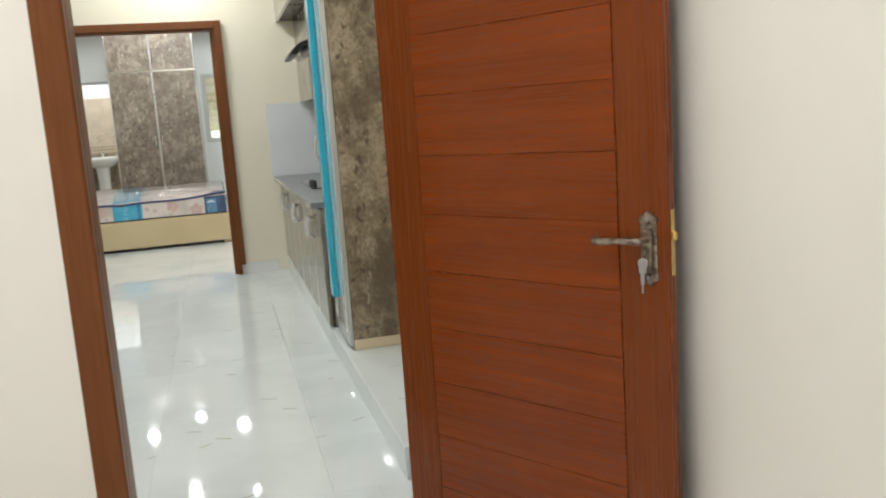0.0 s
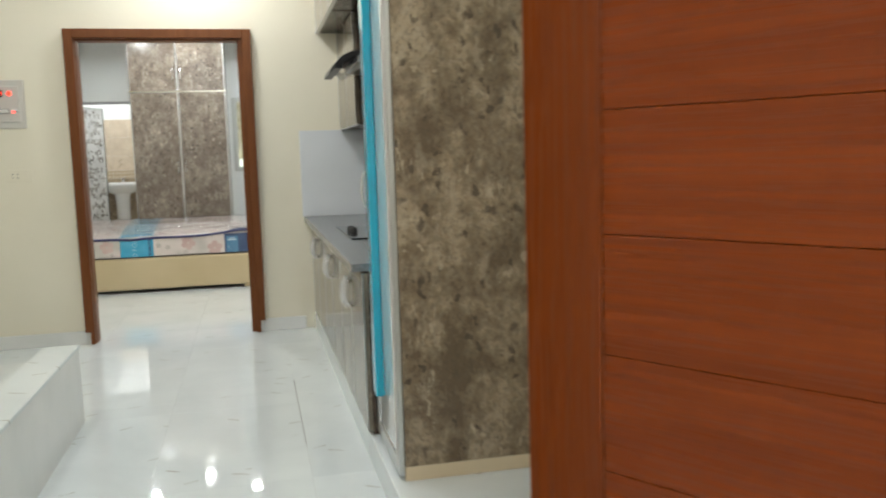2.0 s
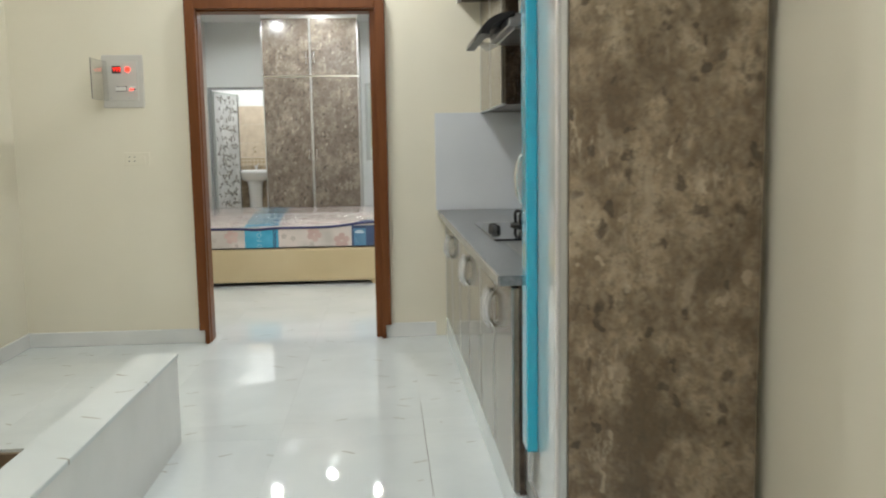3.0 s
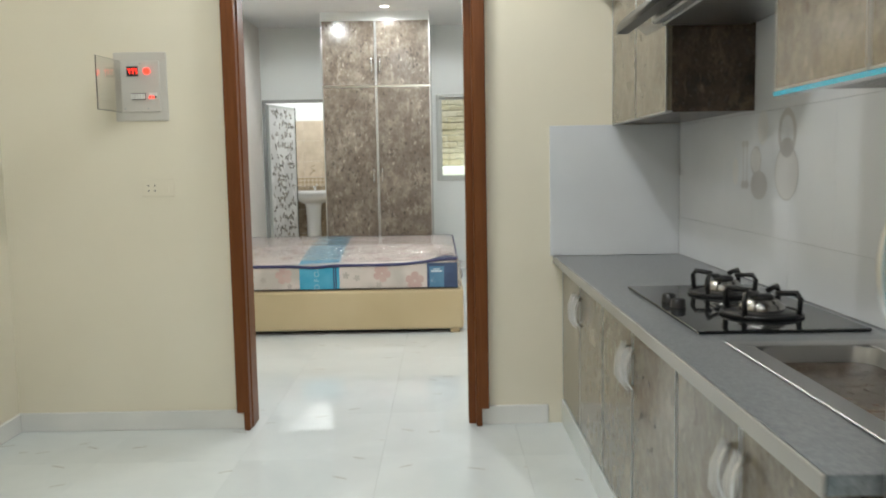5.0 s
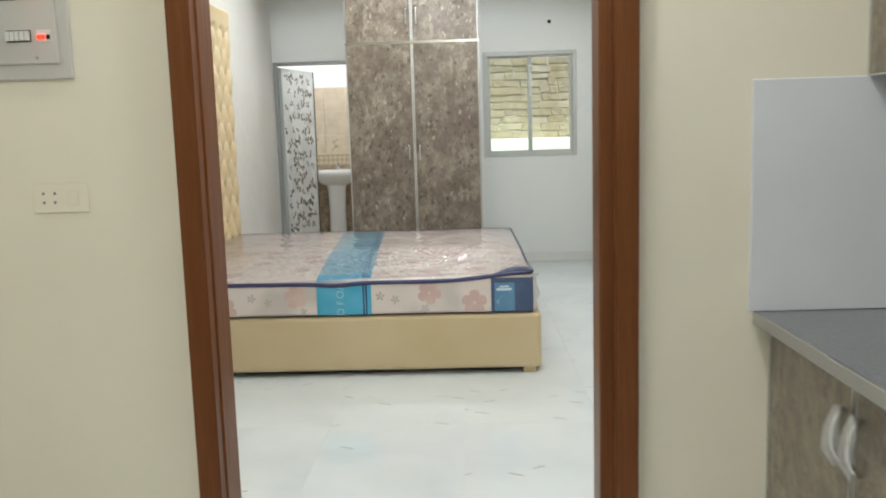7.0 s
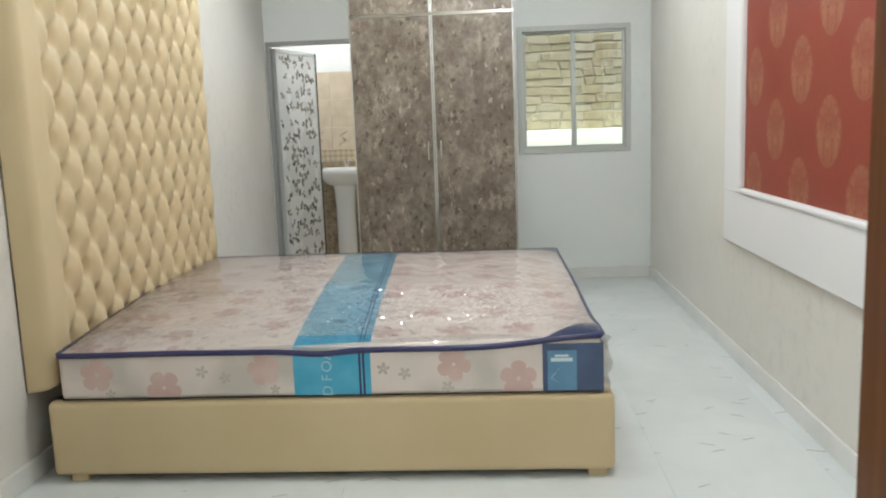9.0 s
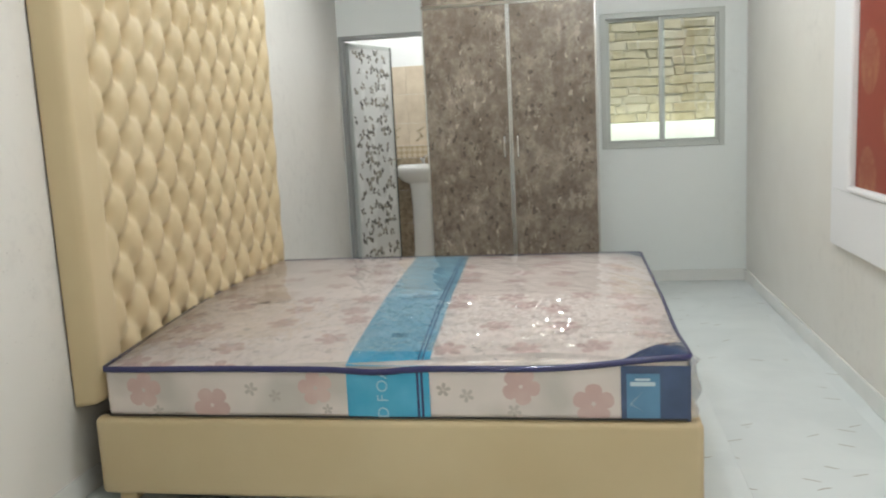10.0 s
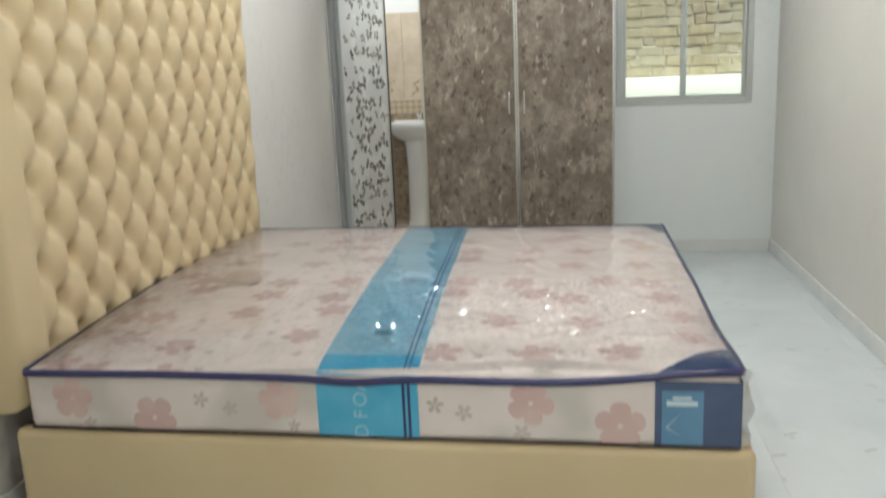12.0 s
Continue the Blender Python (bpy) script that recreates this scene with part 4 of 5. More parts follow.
BEDX0, BEDX1, BEDY0, BEDY1 = -1.655, 0.515, 2.235, 4.34
bed = thing("bed_frame", "low bed base upholstered in cream leatherette", "bed", (0, 0, 0))
rails = ((BEDX0, BEDY0, BEDX1, BEDY0 + 0.06), (BEDX0, BEDY1 - 0.06, BEDX1, BEDY1), (BEDX1 - 0.06, BEDY0 + 0.06, BEDX1, BEDY1 - 0.06))
for x0, y0, x1, y1 in rails:
    part("side_rail", box(x0, y0, 0.028, x1, y1, 0.327, 0.024, 4), M_LEATHER, bed)
part("slat_board", box(BEDX0, BEDY0 + 0.055, 0.20, BEDX1 - 0.055, BEDY1 - 0.055, 0.318), M_DARK, bed)
for x in (BEDX0 + 0.06, BEDX1 - 0.10):
    for y in (BEDY0 + 0.02, BEDY1 - 0.08):
        part("leg", box(x, y, 0.0, x + 0.07, y + 0.06, 0.034, 0.003, 1), M_LEATHER, bed)


def headboard():
    """Deep-buttoned panel: a lattice of buttons with pleats between them, inside a flat padded border."""
    y0, y1, z0, z1 = 2.275, 4.33, 0.352, 2.27
    h = thing("headboard", "tall cream leatherette headboard with deep diamond button tufting", "headboard", (0, 0, 0))
    part("back_board", box(BX0 + 0.002, y0 + 0.004, z0 + 0.004, BX0 + 0.012, y1 - 0.004, z1 - 0.004, 0.003, 1), M_STAIR, h)
    ny, nz = 230, 210
    border = 0.135
    dy, dz = 0.180, 0.1365
    ty0, tz0 = 2.48, 1.60 - 8 * dz
    yy = np.linspace(y0, y1, ny)
    zz = np.linspace(z0, z1, nz)
    Y, Z = np.meshgrid(yy, zz, indexing="ij")
    u, v = (Y - ty0) / dy, (Z - tz0) / dz
    # buttons at integer rows, every other row shifted by half
    best = np.full(Y.shape, 9.0)
    for row in (-1, 0, 1, 2):
        r = np.floor(v) + row
        shift = np.where(np.mod(r, 2) == 0, 0.0, 0.5)
        for col in (-1, 0, 1):
            c = np.round(u - shift) + col + shift
            best = np.minimum(best, np.hypot((u - c) * dy, (v - r) * dz * 0.9))
    p, q = u - v / 2, u + v / 2
    dip = (np.cos(np.pi * p) * np.cos(np.pi * q)) ** 2
    crease = np.minimum(np.abs(p - np.round(p)), np.abs(q - np.round(q)))
    height = 0.042 * (1 - dip ** 2.4) + 0.016 * (np.sin(np.pi * p) * np.sin(np.pi * q)) ** 2 + 0.006 * np.minimum(1, crease * 4.0) - 0.010 * np.exp(-(best / 0.014) ** 2)
    inside = np.clip(np.minimum.reduce([(Y - y0 - border) / 0.09, (y1 - 0.015 - Y) / 0.04, (z1 - border - Z) / 0.04]), 0, 1)
    inside = inside * inside * (3 - 2 * inside)
    x = 0.030 + inside * height + (1 - inside) * 0.060
    edge = np.minimum.reduce([Y - y0, y1 - Y, Z - z0, z1 - Z])
    roll = np.clip(edge / 0.035, 0, 1)
    x = x * np.sqrt(1 - (1 - roll) ** 2) * 1.2 + BX0 + 0.011
    verts = np.stack([x, Y, Z], -1).reshape(-1, 3)
    ids = np.arange(ny * nz).reshape(ny, nz)
    faces = np.stack([ids[:-1, :-1], ids[1:, :-1], ids[1:, 1:], ids[:-1, 1:]], -1).reshape(-1, 4)
    me = bpy.data.meshes.new("padding")
    me.from_pydata(verts.tolist(), [], faces.tolist())
    me.materials.append(M_LEATHER)
    me.polygons.foreach_set("use_smooth", [True] * len(me.polygons))
    ob = new("padding", me)
    ob.parent = h
    return h


headboard()


def flower(cx, cz, rad, turn, y, lo, hi, slim=0.52):
    """Five flat petals printed on the upright side, trimmed at its seams."""
    b = bmesh.new()
    for k in range(5):
        a = turn + k * 2 * math.pi / 5
        ring = []
        for j in range(12):
            t = 2 * math.pi * j / 12
            u, w = rad * (0.54 + 0.46 * math.cos(t)), rad * slim * math.sin(t) * (0.75 + 0.25 * math.cos(t))
            ring.append(b.verts.new((cx + u * math.cos(a) - w * math.sin(a), y - 0.0002 * k, min(hi, max(lo, cz + u * math.sin(a) + w * math.cos(a))))))
        b.faces.new(ring)
    return b


M_PETAL = film("dusky_pink_print", (0.585, 0.40, 0.37), (0.66, 0.50, 0.46))
M_STAR = film("grey_beige_print", (0.47, 0.41, 0.37), (0.54, 0.48, 0.44))


def mattress():
    m = thing("mattress", "new mattress in clear plastic with pink flower print and blue band", "mattress", (0, 0, 0))
    x0, x1, y0, y1, z0, z1 = -1.60, 0.470, 2.25, 4.31, 0.329, 0.513
    nx, ny = 90, 84
    xs, ys = np.linspace(x0, x1, nx), np.linspace(y0, y1, ny)

    def rise(y):
        """The soft front edge hangs lower than the rest."""
        return 0.034 * min(1.0, (y - y0) / 0.9)

    def height(x, y):
        e = min(x - x0, x1 - x, y - y0, y1 - y)
        dome = 0.022 * (1 - math.exp(-e / 0.10))
        return z1 + dome + 0.004 * noise.noise(Vector((x * 3, y * 3, 0))) + rise(y) + 0.036 * math.exp(-((x1 - x) ** 2 + (y - y0) ** 2) / 0.07)

    def skin(name, xa, xb, material, lift=0.0, ya=y0, yb=y1, label=""):
        b = bmesh.new()
        xs2 = np.linspace(xa, xb, max(4, int((xb - xa) / 0.025)))
        ys2 = np.linspace(ya, yb, max(4, int((yb - ya) / 0.025)))
        grid = [[b.verts.new((x, y, height(x, y) + lift)) for y in ys2] for x in xs2]
        for i in range(len(xs2) - 1):
            for j in range(len(ys2) - 1):
                b.faces.new((grid[i][j], grid[i + 1][j], grid[i + 1][j + 1], grid[i][j + 1])).smooth = True
        return part(name, b, material, m, label)

    core = box(x0, y0, z0, x1, y1, z1 - 0.004, 0.02, 3)
    for v in core.verts:
        if v.co.z > 0.4:
            v.co.z += rise(v.co.y) + (0.03 if v.co.x > 0.2 and v.co.y < 2.4 else 0.0)
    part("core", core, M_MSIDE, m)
    skin("top_panel", x0 + 0.002, x1 - 0.002, M_MTOP, 0.0, y0 + 0.002, y1 - 0.002, "cream ticking with dusky pink flowers")
    for cx, cz, rad, turn in ((-1.45, 0.43, 0.068, 0.2), (-1.19, 0.375, 0.070, 0.9), (-0.80, 0.44, 0.064, 0.5), (-0.08, 0.447, 0.066, 1.1), (0.16, 0.388, 0.070, 0.3)):
        part("printed_flower", flower(cx, cz, rad, turn, y0 - 0.0004, z0 + 0.006, z1 - 0.014), M_PETAL, m)
    for cx, cz, rad, turn in ((-1.04, 0.435, 0.026, 0.0), (-0.95, 0.41, 0.024, 0.6), (-0.345, 0.435, 0.026, 0.2), (-0.265, 0.415, 0.026, 0.8), (-1.40, 0.352, 0.022, 0.4), (-0.105, 0.36, 0.026, 1.0), (-0.76, 0.362, 0.02, 0.3)):
        part("printed_flower", flower(cx, cz, rad, turn, y0 - 0.0004, z0 + 0.006, z1 - 0.014, 0.34), M_STAR, m)
    ba, bb = -0.685, -0.392
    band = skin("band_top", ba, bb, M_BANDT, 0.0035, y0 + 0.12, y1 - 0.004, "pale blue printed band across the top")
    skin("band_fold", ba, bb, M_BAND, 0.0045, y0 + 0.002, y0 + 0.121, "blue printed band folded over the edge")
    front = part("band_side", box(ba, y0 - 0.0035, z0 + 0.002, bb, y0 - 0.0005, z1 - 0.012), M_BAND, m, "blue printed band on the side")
    part("band_stripe", box(bb - 0.045, y0 - 0.0045, z0 + 0.002, bb - 0.037, y0 - 0.0036, z1 - 0.012), M_NAVY, front)
    part("band_stripe", box(bb - 0.030, y0 - 0.0045, z0 + 0.002, bb - 0.022, y0 - 0.0036, z1 - 0.012), M_NAVY, front)
    for off in (0.045, 0.030):
        b = bmesh.new()
        ys2 = np.linspace(y0 + 0.004, y1 - 0.006, 60)
        l = [b.verts.new((bb - off, y, height(bb - off, y) + 0.0055)) for y in ys2]
        r = [b.verts.new((bb - off + 0.006, y, height(bb - off + 0.006, y) + 0.0055)) for y in ys2]
        for k in range(59):
            b.faces.new((l[k], r[k], r[k + 1], l[k + 1]))
        part("band_stripe", b, M_STRIPE, band)
    for yy, wd in ((2.52, 0.06), (3.1, 0.08), (3.75, 0.07)):
        b = bmesh.new()
        qs = [(ba + 0.12, yy), (ba + 0.12 + wd, yy), (ba + 0.12 + wd, yy + 0.05), (ba + 0.12, yy + 0.05)]
        b.faces.new([b.verts.new((px, py, height(px, py) + 0.0058)) for px, py in qs])
        part("print_bar", b, M_PRINTD, band)
    # readable letters on the side band, turned to run upwards
    pz = z0 + 0.004
    for letter in "DFOA":
        cu = bpy.data.curves.new("letter", "FONT")
        cu.body, cu.size, cu.extrude = letter, 0.056, 0.0004
        tmp = bpy.data.objects.new("letter", cu)
        scene.collection.objects.link(tmp)
        me = bpy.data.meshes.new_from_object(tmp.evaluated_get(bpy.context.evaluated_depsgraph_get()))
        bpy.data.objects.remove(tmp)
        me.materials.clear()
        me.materials.append(M_LETTER)
        lo = new("letter", me)
        lo.parent = front
        lo.location = (-0.54, y0 - 0.0046, pz)
        lo.rotation_euler = (radians(90), radians(-90), 0)
        pz += {"D": 0.058, "F": 0.035, "O": 0.048, "A": 0.04}[letter]
    # navy corner with its label
    ca = 0.25
    cor = part("corner_print", box(ca, y0 - 0.003, z0 + 0.002, x1 + 0.0025, y0 - 0.0004, z1 + 0.006), M_CORNER, m, "navy printed corner")
    part("corner_print", box(x1 + 0.0004, y0 - 0.003, z0 + 0.002, x1 + 0.003, y0 + 0.16, z1 + 0.012), M_CORNER, m)
    part("label_patch", box(ca + 0.018, y0 - 0.004, z0 + 0.012, ca + 0.125, y0 - 0.0031, z1 - 0.02), M_LABEL, cor)
    part("print_bar", box(ca + 0.03, y0 - 0.005, z1 - 0.062, ca + 0.11, y0 - 0.0041, z1 - 0.048), M_PRINT, cor)
    part("print_bar", box(ca + 0.045, y0 - 0.005, z1 - 0.044, ca + 0.095, y0 - 0.0041, z1 - 0.036), M_PRINT, cor)
    tri = tube([(ca + 0.03, y0 - 0.0045, z0 + 0.06), (ca + 0.07, y0 - 0.0045, z0 + 0.105), (ca + 0.11, y0 - 0.0045, z0 + 0.06), (ca + 0.07, y0 - 0.0045, z0 + 0.035)], 0.0015, 5, True)
    part("emblem_print", tri, M_PRINT, cor, "plain diamond emblem")
    b = bmesh.new()
    steps = 10
    grid = {}
    for i in range(steps + 1):
        for j in range(steps + 1 - i):
            px, py = x1 - 0.003 - 0.22 * i / steps, y0 + 0.003 + 0.17 * j / steps
            grid[i, j] = b.verts.new((px, py, height(px, py) + 0.0045))
    for i in range(steps):
        for j in range(steps - i):
            b.faces.new((grid[i, j], grid[i + 1, j], grid[i, j + 1]))
            if (i + 1, j + 1) in grid:
                b.faces.new((grid[i + 1, j], grid[i + 1, j + 1], grid[i, j + 1]))
    part("corner_pocket", b, M_CORNER, m, "navy corner under plastic", True)
    b = bmesh.new()
    grid = {}
    for i in range(steps + 1):
        for j in range(steps + 1 - i):
            px, py = x1 - 0.003 - 0.20 * i / steps, y1 - 0.003 - 0.17 * j / steps
            grid[i, j] = b.verts.new((px, py, height(px, py) + 0.0045))
    for i in range(steps):
        for j in range(steps - i):
            b.faces.new((grid[i, j], grid[i + 1, j], grid[i, j + 1]))
            if (i + 1, j + 1) in grid:
                b.faces.new((grid[i + 1, j], grid[i + 1, j + 1], grid[i, j + 1]))
    part("corner_pocket", b, M_CORNER, m, "", True)
    patch = bmesh.new()
    qs = [(-1.31, 3.07), (-1.14, 3.07), (-1.14, 3.27), (-1.31, 3.27)]
    patch.faces.new([patch.verts.new((px, py, height(px, py) + 0.005)) for px, py in qs])
    part("care_label", patch, M_PATCH, m, "greyish printed patch")
    # piping round the top edge
    loop = []
    for k in range(60):
        x = x0 + 0.01 + (x1 - x0 - 0.02) * k / 59
        loop.append((x, y0 - 0.003, z1 - 0.004 + 0.006 * noise.noise(Vector((x * 2.2, 1, 0))) - 0.010 * math.exp(-((x + 0.58) / 0.10) ** 2) + 0.038 * math.exp(-((x1 - x) / 0.26) ** 2)))
    loop += [(x1 + 0.003, y0 + 0.01 + (y1 - y0 - 0.02) * k / 30, z1 + 0.038 * math.exp(-(k / 3.8) ** 2) + rise(y0 + (y1 - y0) * k / 30)) for k in range(31)]
    loop += [(x1 - 0.01 - (x1 - x0 - 0.02) * k / 30, y1 + 0.003, z1 + 0.034) for k in range(31)]
    loop += [(x0 + 0.0, y1 - 0.01 - (y1 - y0 - 0.02) * k / 30, z1 + rise(y1 - (y1 - y0) * k / 30)) for k in range(31)]
    part("piping", tube(loop, [0.0118] * 60 + [0.008] * (len(loop) - 60), 8, True), M_NAVY, m, "navy piping along the edge")
    low = [(x, y, z0 + 0.012) for x, y, _ in loop]
    part("lower_piping", tube([(a, b_, c - 0.006) for a, b_, c in low], 0.004, 6, True), M_DARK, m)
    # clear wrapping stretched over the top, creased near the front and beside the band
    b = bmesh.new()
    nx, ny = 250, 130
    grid = []
    for i in range(nx):
        x = x0 + 0.004 + (x1 - x0 - 0.008) * i / (nx - 1)
        row = []
        for j in range(ny):
            s = (j / (ny - 1)) ** 1.5
            y = y0 + 0.004 + (y1 - y0 - 0.008) * s
            near = math.exp(-(y - y0) / 0.28)
            side = math.exp(-((x - bb - 0.16) / 0.22) ** 2)
            slant = noise.noise(Vector((x * 9 + y * 5, x * 1.5 - y * 2.2, 3.0)))
            ridge = (1 - abs(slant)) ** 9
            small = noise.noise(Vector((x * 17, y * 21, 8.0))) + 0.7 * noise.noise(Vector((x * 38, y * 44, 2.0)))
            lift = 0.0095 + (0.0024 + 0.0095 * near * (0.5 + side)) * ridge + (0.0010 + 0.0064 * near) * small
            e = min(x - x0, x1 - x, y1 - y, y - y0)
            row.append(b.verts.new((x, y, height(x, y) + max(0.0062, lift) * min(1, e / 0.012 + 0.7))))
        grid.append(row)
    for i in range(nx - 1):
        for j in range(ny - 1):
            b.faces.new((grid[i][j], grid[i + 1][j], grid[i + 1][j + 1], grid[i][j + 1])).smooth = True
    part("plastic_cover", b, M_CLEAR, m, "clear creased plastic wrapping")
    # loose plastic at the corner
    b = bmesh.new()
    prev = None
    rnd = random.Random(4)
    for k in range(9):
        z = z0 + 0.01 + (z1 - z0) * k / 8
        a = b.verts.new((x1 + 0.004, y0 + 0.0, z))
        c = b.verts.new((x1 + 0.035 + rnd.uniform(-0.012, 0.012), y0 + 0.04 + rnd.uniform(-0.03, 0.03), z))
        e = b.verts.new((x1 + 0.006, y0 + 0.16, z))
        if prev:
            for (p, q), (r_, s_) in (((prev[0], prev[1]), (a, c)), ((prev[1], prev[2]), (c, e))):
                b.faces.new((p, q, s_, r_)).smooth = True
        prev = (a, c, e)
    pl = part("loose_plastic", b, M_WRAP, m, "loose clear plastic at the corner")
    so_ = pl.modifiers.new("thick", "SOLIDIFY")
    so_.thickness = 0.0008
    # the mattress lies askew: its head end leans to the headboard at the back, the band with it
    for ob in list(m.children):
        for v in ob.data.vertices:
            f = max(0.0, min(1.0, (v.co.y - y0) / (y1 - y0)))
            v.co.x -= f * (0.095 * (x1 - v.co.x) / (x1 - x0) + 0.012) + (0.06 * f if "band" in ob.name else 0.0)
        for sub in ob.children:
            if sub.name.startswith(("band_stripe", "print_bar")) and ob.name.startswith("band_top"):
                for v in sub.data.vertices:
                    f = max(0.0, min(1.0, (v.co.y - y0) / (y1 - y0)))
                    v.co.x -= f * (0.095 * (x1 - v.co.x) / (x1 - x0) + 0.072)
    return m


mattress()


# ---- bedroom: wardrobe ----
def wardrobe():
    x0, x1, y0, y1, zt, zs = -0.895, 0.262, 5.22, BY1 - 0.003, 2.77, 2.085
    w = thing("wardrobe", "tall built-in wardrobe with brown stone-print doors and aluminium edges", "wardrobe", (0, 0, 0))
    part("body", box(x0, y0 + 0.022, 0.0, x1, y1, zt), M_LAM, w)
    mid = (x0 + x1) / 2
    for a, b, z0, z1, s in ((x0, mid, 0.03, zs - 0.012, 1), (mid, x1, 0.03, zs - 0.012, -1), (x0, mid, zs + 0.012, zt, 1), (mid, x1, zs + 0.012, zt, -1)):
        d = part("door", box(a + 0.012, y0, z0, b - 0.012, y0 + 0.02, z1, 0.001, 1), M_LAM, w)
        part("edge_strip", box(a + 0.002, y0 - 0.002, z0, a + 0.0115, y0 + 0.02, z1), M_ALU, d)
        part("edge_strip", box(b - 0.0115, y0 - 0.002, z0, b - 0.002, y0 + 0.02, z1), M_ALU, d)
        hx = b - 0.045 if s > 0 else a + 0.045
        hz = 1.06 if z0 < 1 else zs + 0.14
        handle_bow("handle", hx, y0, hz, hz + 0.16, "y", d)
    part("middle_rail", box(x0 + 0.002, y0 - 0.003, zs - 0.011, x1 - 0.002, y0 + 0.02, zs + 0.011, 0.001, 1), M_CHROME, w, "bright aluminium rail")
    part("bottom_rail", box(x0 + 0.002, y0, 0.002, x1 - 0.002, y0 + 0.02, 0.028), M_ALU, w)
    return w


wardrobe()

# Added panel: keeps the space over the wardrobe bright instead of a black shadow gap.
structure("bulkhead", box(-0.895, 5.235, 2.7705, 0.262, BY1 - 0.002, CEIL - 0.0005), M_BED, "added white filler hiding the dark gap above the wardrobe", "bulkhead")

# ---- window with the brick wall outside ----
win = thing("window_bedroom", "two-pane sliding aluminium window facing a brick wall", "window", (0, 0, 0), "", "structure")
fy = BY1 - 0.012
fw = 0.042
for x0, z0, x1, z1 in ((WX0, WZ0, WX0 + fw, WZ1), (WX1 - fw, WZ0, WX1, WZ1), (WX0 + fw, WZ0, WX1 - fw, WZ0 + fw), (WX0 + fw, WZ1 - fw, WX1 - fw, WZ1)):
    part("window_frame", box(x0, fy, z0, x1, fy + 0.10, z1, 0.003, 1), M_ALUG, win)
wm = (WX0 + WX1) / 2
for a, b, yy in ((WX0 + fw + 0.001, wm + 0.022, fy + 0.05), (wm - 0.022, WX1 - fw - 0.001, fy + 0.02)):
    lo_z, hi_z = WZ0 + fw + 0.001, WZ1 - fw - 0.001
    s = part("sash", box(a, yy, lo_z, a + 0.024, yy + 0.02, hi_z, 0.002, 1), M_ALUG, win)
    part("sash_post", box(b - 0.024, yy, lo_z, b, yy + 0.02, hi_z, 0.002, 1), M_ALUG, s)
    part("sash_rail", box(a + 0.024, yy, lo_z, b - 0.024, yy + 0.02, lo_z + 0.018, 0.002, 1), M_ALUG, s)
    part("sash_rail", box(a + 0.024, yy, hi_z - 0.018, b - 0.024, yy + 0.02, hi_z, 0.002, 1), M_ALUG, s)
    pane = part("pane", box(a + 0.024, yy + 0.008, lo_z + 0.018, b - 0.024, yy + 0.012, hi_z - 0.018), M_GLASS, s)
    pane.visible_shadow = False
structure("ground", box(-60, 6.33 + 2.2, -0.3, 60, 120, -0.05), M_GROUT, "bare ground outside", "ground")

# bathroom behind the open door
M_BTILE = mat("beige_bathroom_tile", (0.66, 0.55, 0.42), 0.2)
_n = Net(M_BTILE)
_n.colour(_n.mix(_n.ramp(_n.noise(_n.coords((1, 1, 1), "Object", (3, 2, 1)), 9, 5), [(0.35, 0.0), (0.7, 1.0)]), (0.70, 0.59, 0.46), (0.60, 0.49, 0.37)))
M_BDECO = mat("patterned_border_tile", (0.48, 0.38, 0.25), 0.25)
_n = Net(M_BDECO)
_w = _n.node("TexChecker")
_w.inputs["Scale"].default_value = 26
_w.inputs["Color1"].default_value, _w.inputs["Color2"].default_value = (0.60, 0.50, 0.37, 1), (0.46, 0.36, 0.24, 1)
_mp = _n.node("Mapping")
_mp.inputs["Rotation"].default_value = (0, radians(45), 0)
_n.link(_n.node("TexCoord").outputs["Object"], _mp.inputs["Vector"])
_n.link(_mp.outputs[0], _w.inputs["Vector"])
_n.colour(_w.outputs[0])
M_BLOW = mat("brown_bathroom_tile", (0.33, 0.26, 0.18), 0.25)
_n = Net(M_BLOW)
_n.colour(_n.ramp(_n.noise(_n.coords(), 16, 4, 0.6, 0.4), [(0.35, (0.24, 0.18, 0.12)), (0.6, (0.42, 0.34, 0.24))]))
BAY = BY1 + 0.15
structure("wall_bath_left", box(-2.15, BAY, 0, -2.0, 7.85, 3.1), M_CEIL, "white painted wall", "wall")
structure("wall_bath_right", box(-0.6, BAY, 0, -0.45, 7.85, 3.1), M_CEIL, "white painted wall", "wall")
bw = structure("wall_bath_back", box(-2.15, 7.7, 0, -0.45, 7.85, 3.1), M_CEIL, "white wall above beige tiles", "wall")
structure("ceiling_bath", box(-2.0, BAY, CEIL, -0.6, 7.7, 3.1), M_CEIL, "white ceiling", "ceiling")
structure("floor_bath", box(-2.0, BAY, -0.011, -0.6, 7.7, 0.0), M_BTILE, "beige tiled floor", "floor")
for k in range(6):
    xa = -2.0 + k * 0.24
    for z0, z1, mt in ((0.0, 0.33, M_BLOW), (0.33, 0.66, M_BLOW), (0.66, 0.98, M_BLOW), (0.98, 1.10, M_BDECO), (1.10, 1.32, M_BTILE), (1.32, 1.60, M_BTILE), (1.60, 1.87, M_BTILE)):
        part("wall_tile", box(xa + 0.001, 7.69, z0 + 0.001, xa + 0.239, 7.699, z1 - 0.001), mt, bw)
    vine = tube([(xa + 0.07, 7.687, 1.14), (xa + 0.13, 7.687, 1.19), (xa + 0.09, 7.687, 1.24), (xa + 0.16, 7.687, 1.28)], [0.004, 0.014, 0.010, 0.004], 6)
    part("printed_scroll", vine, M_BDECO, bw)


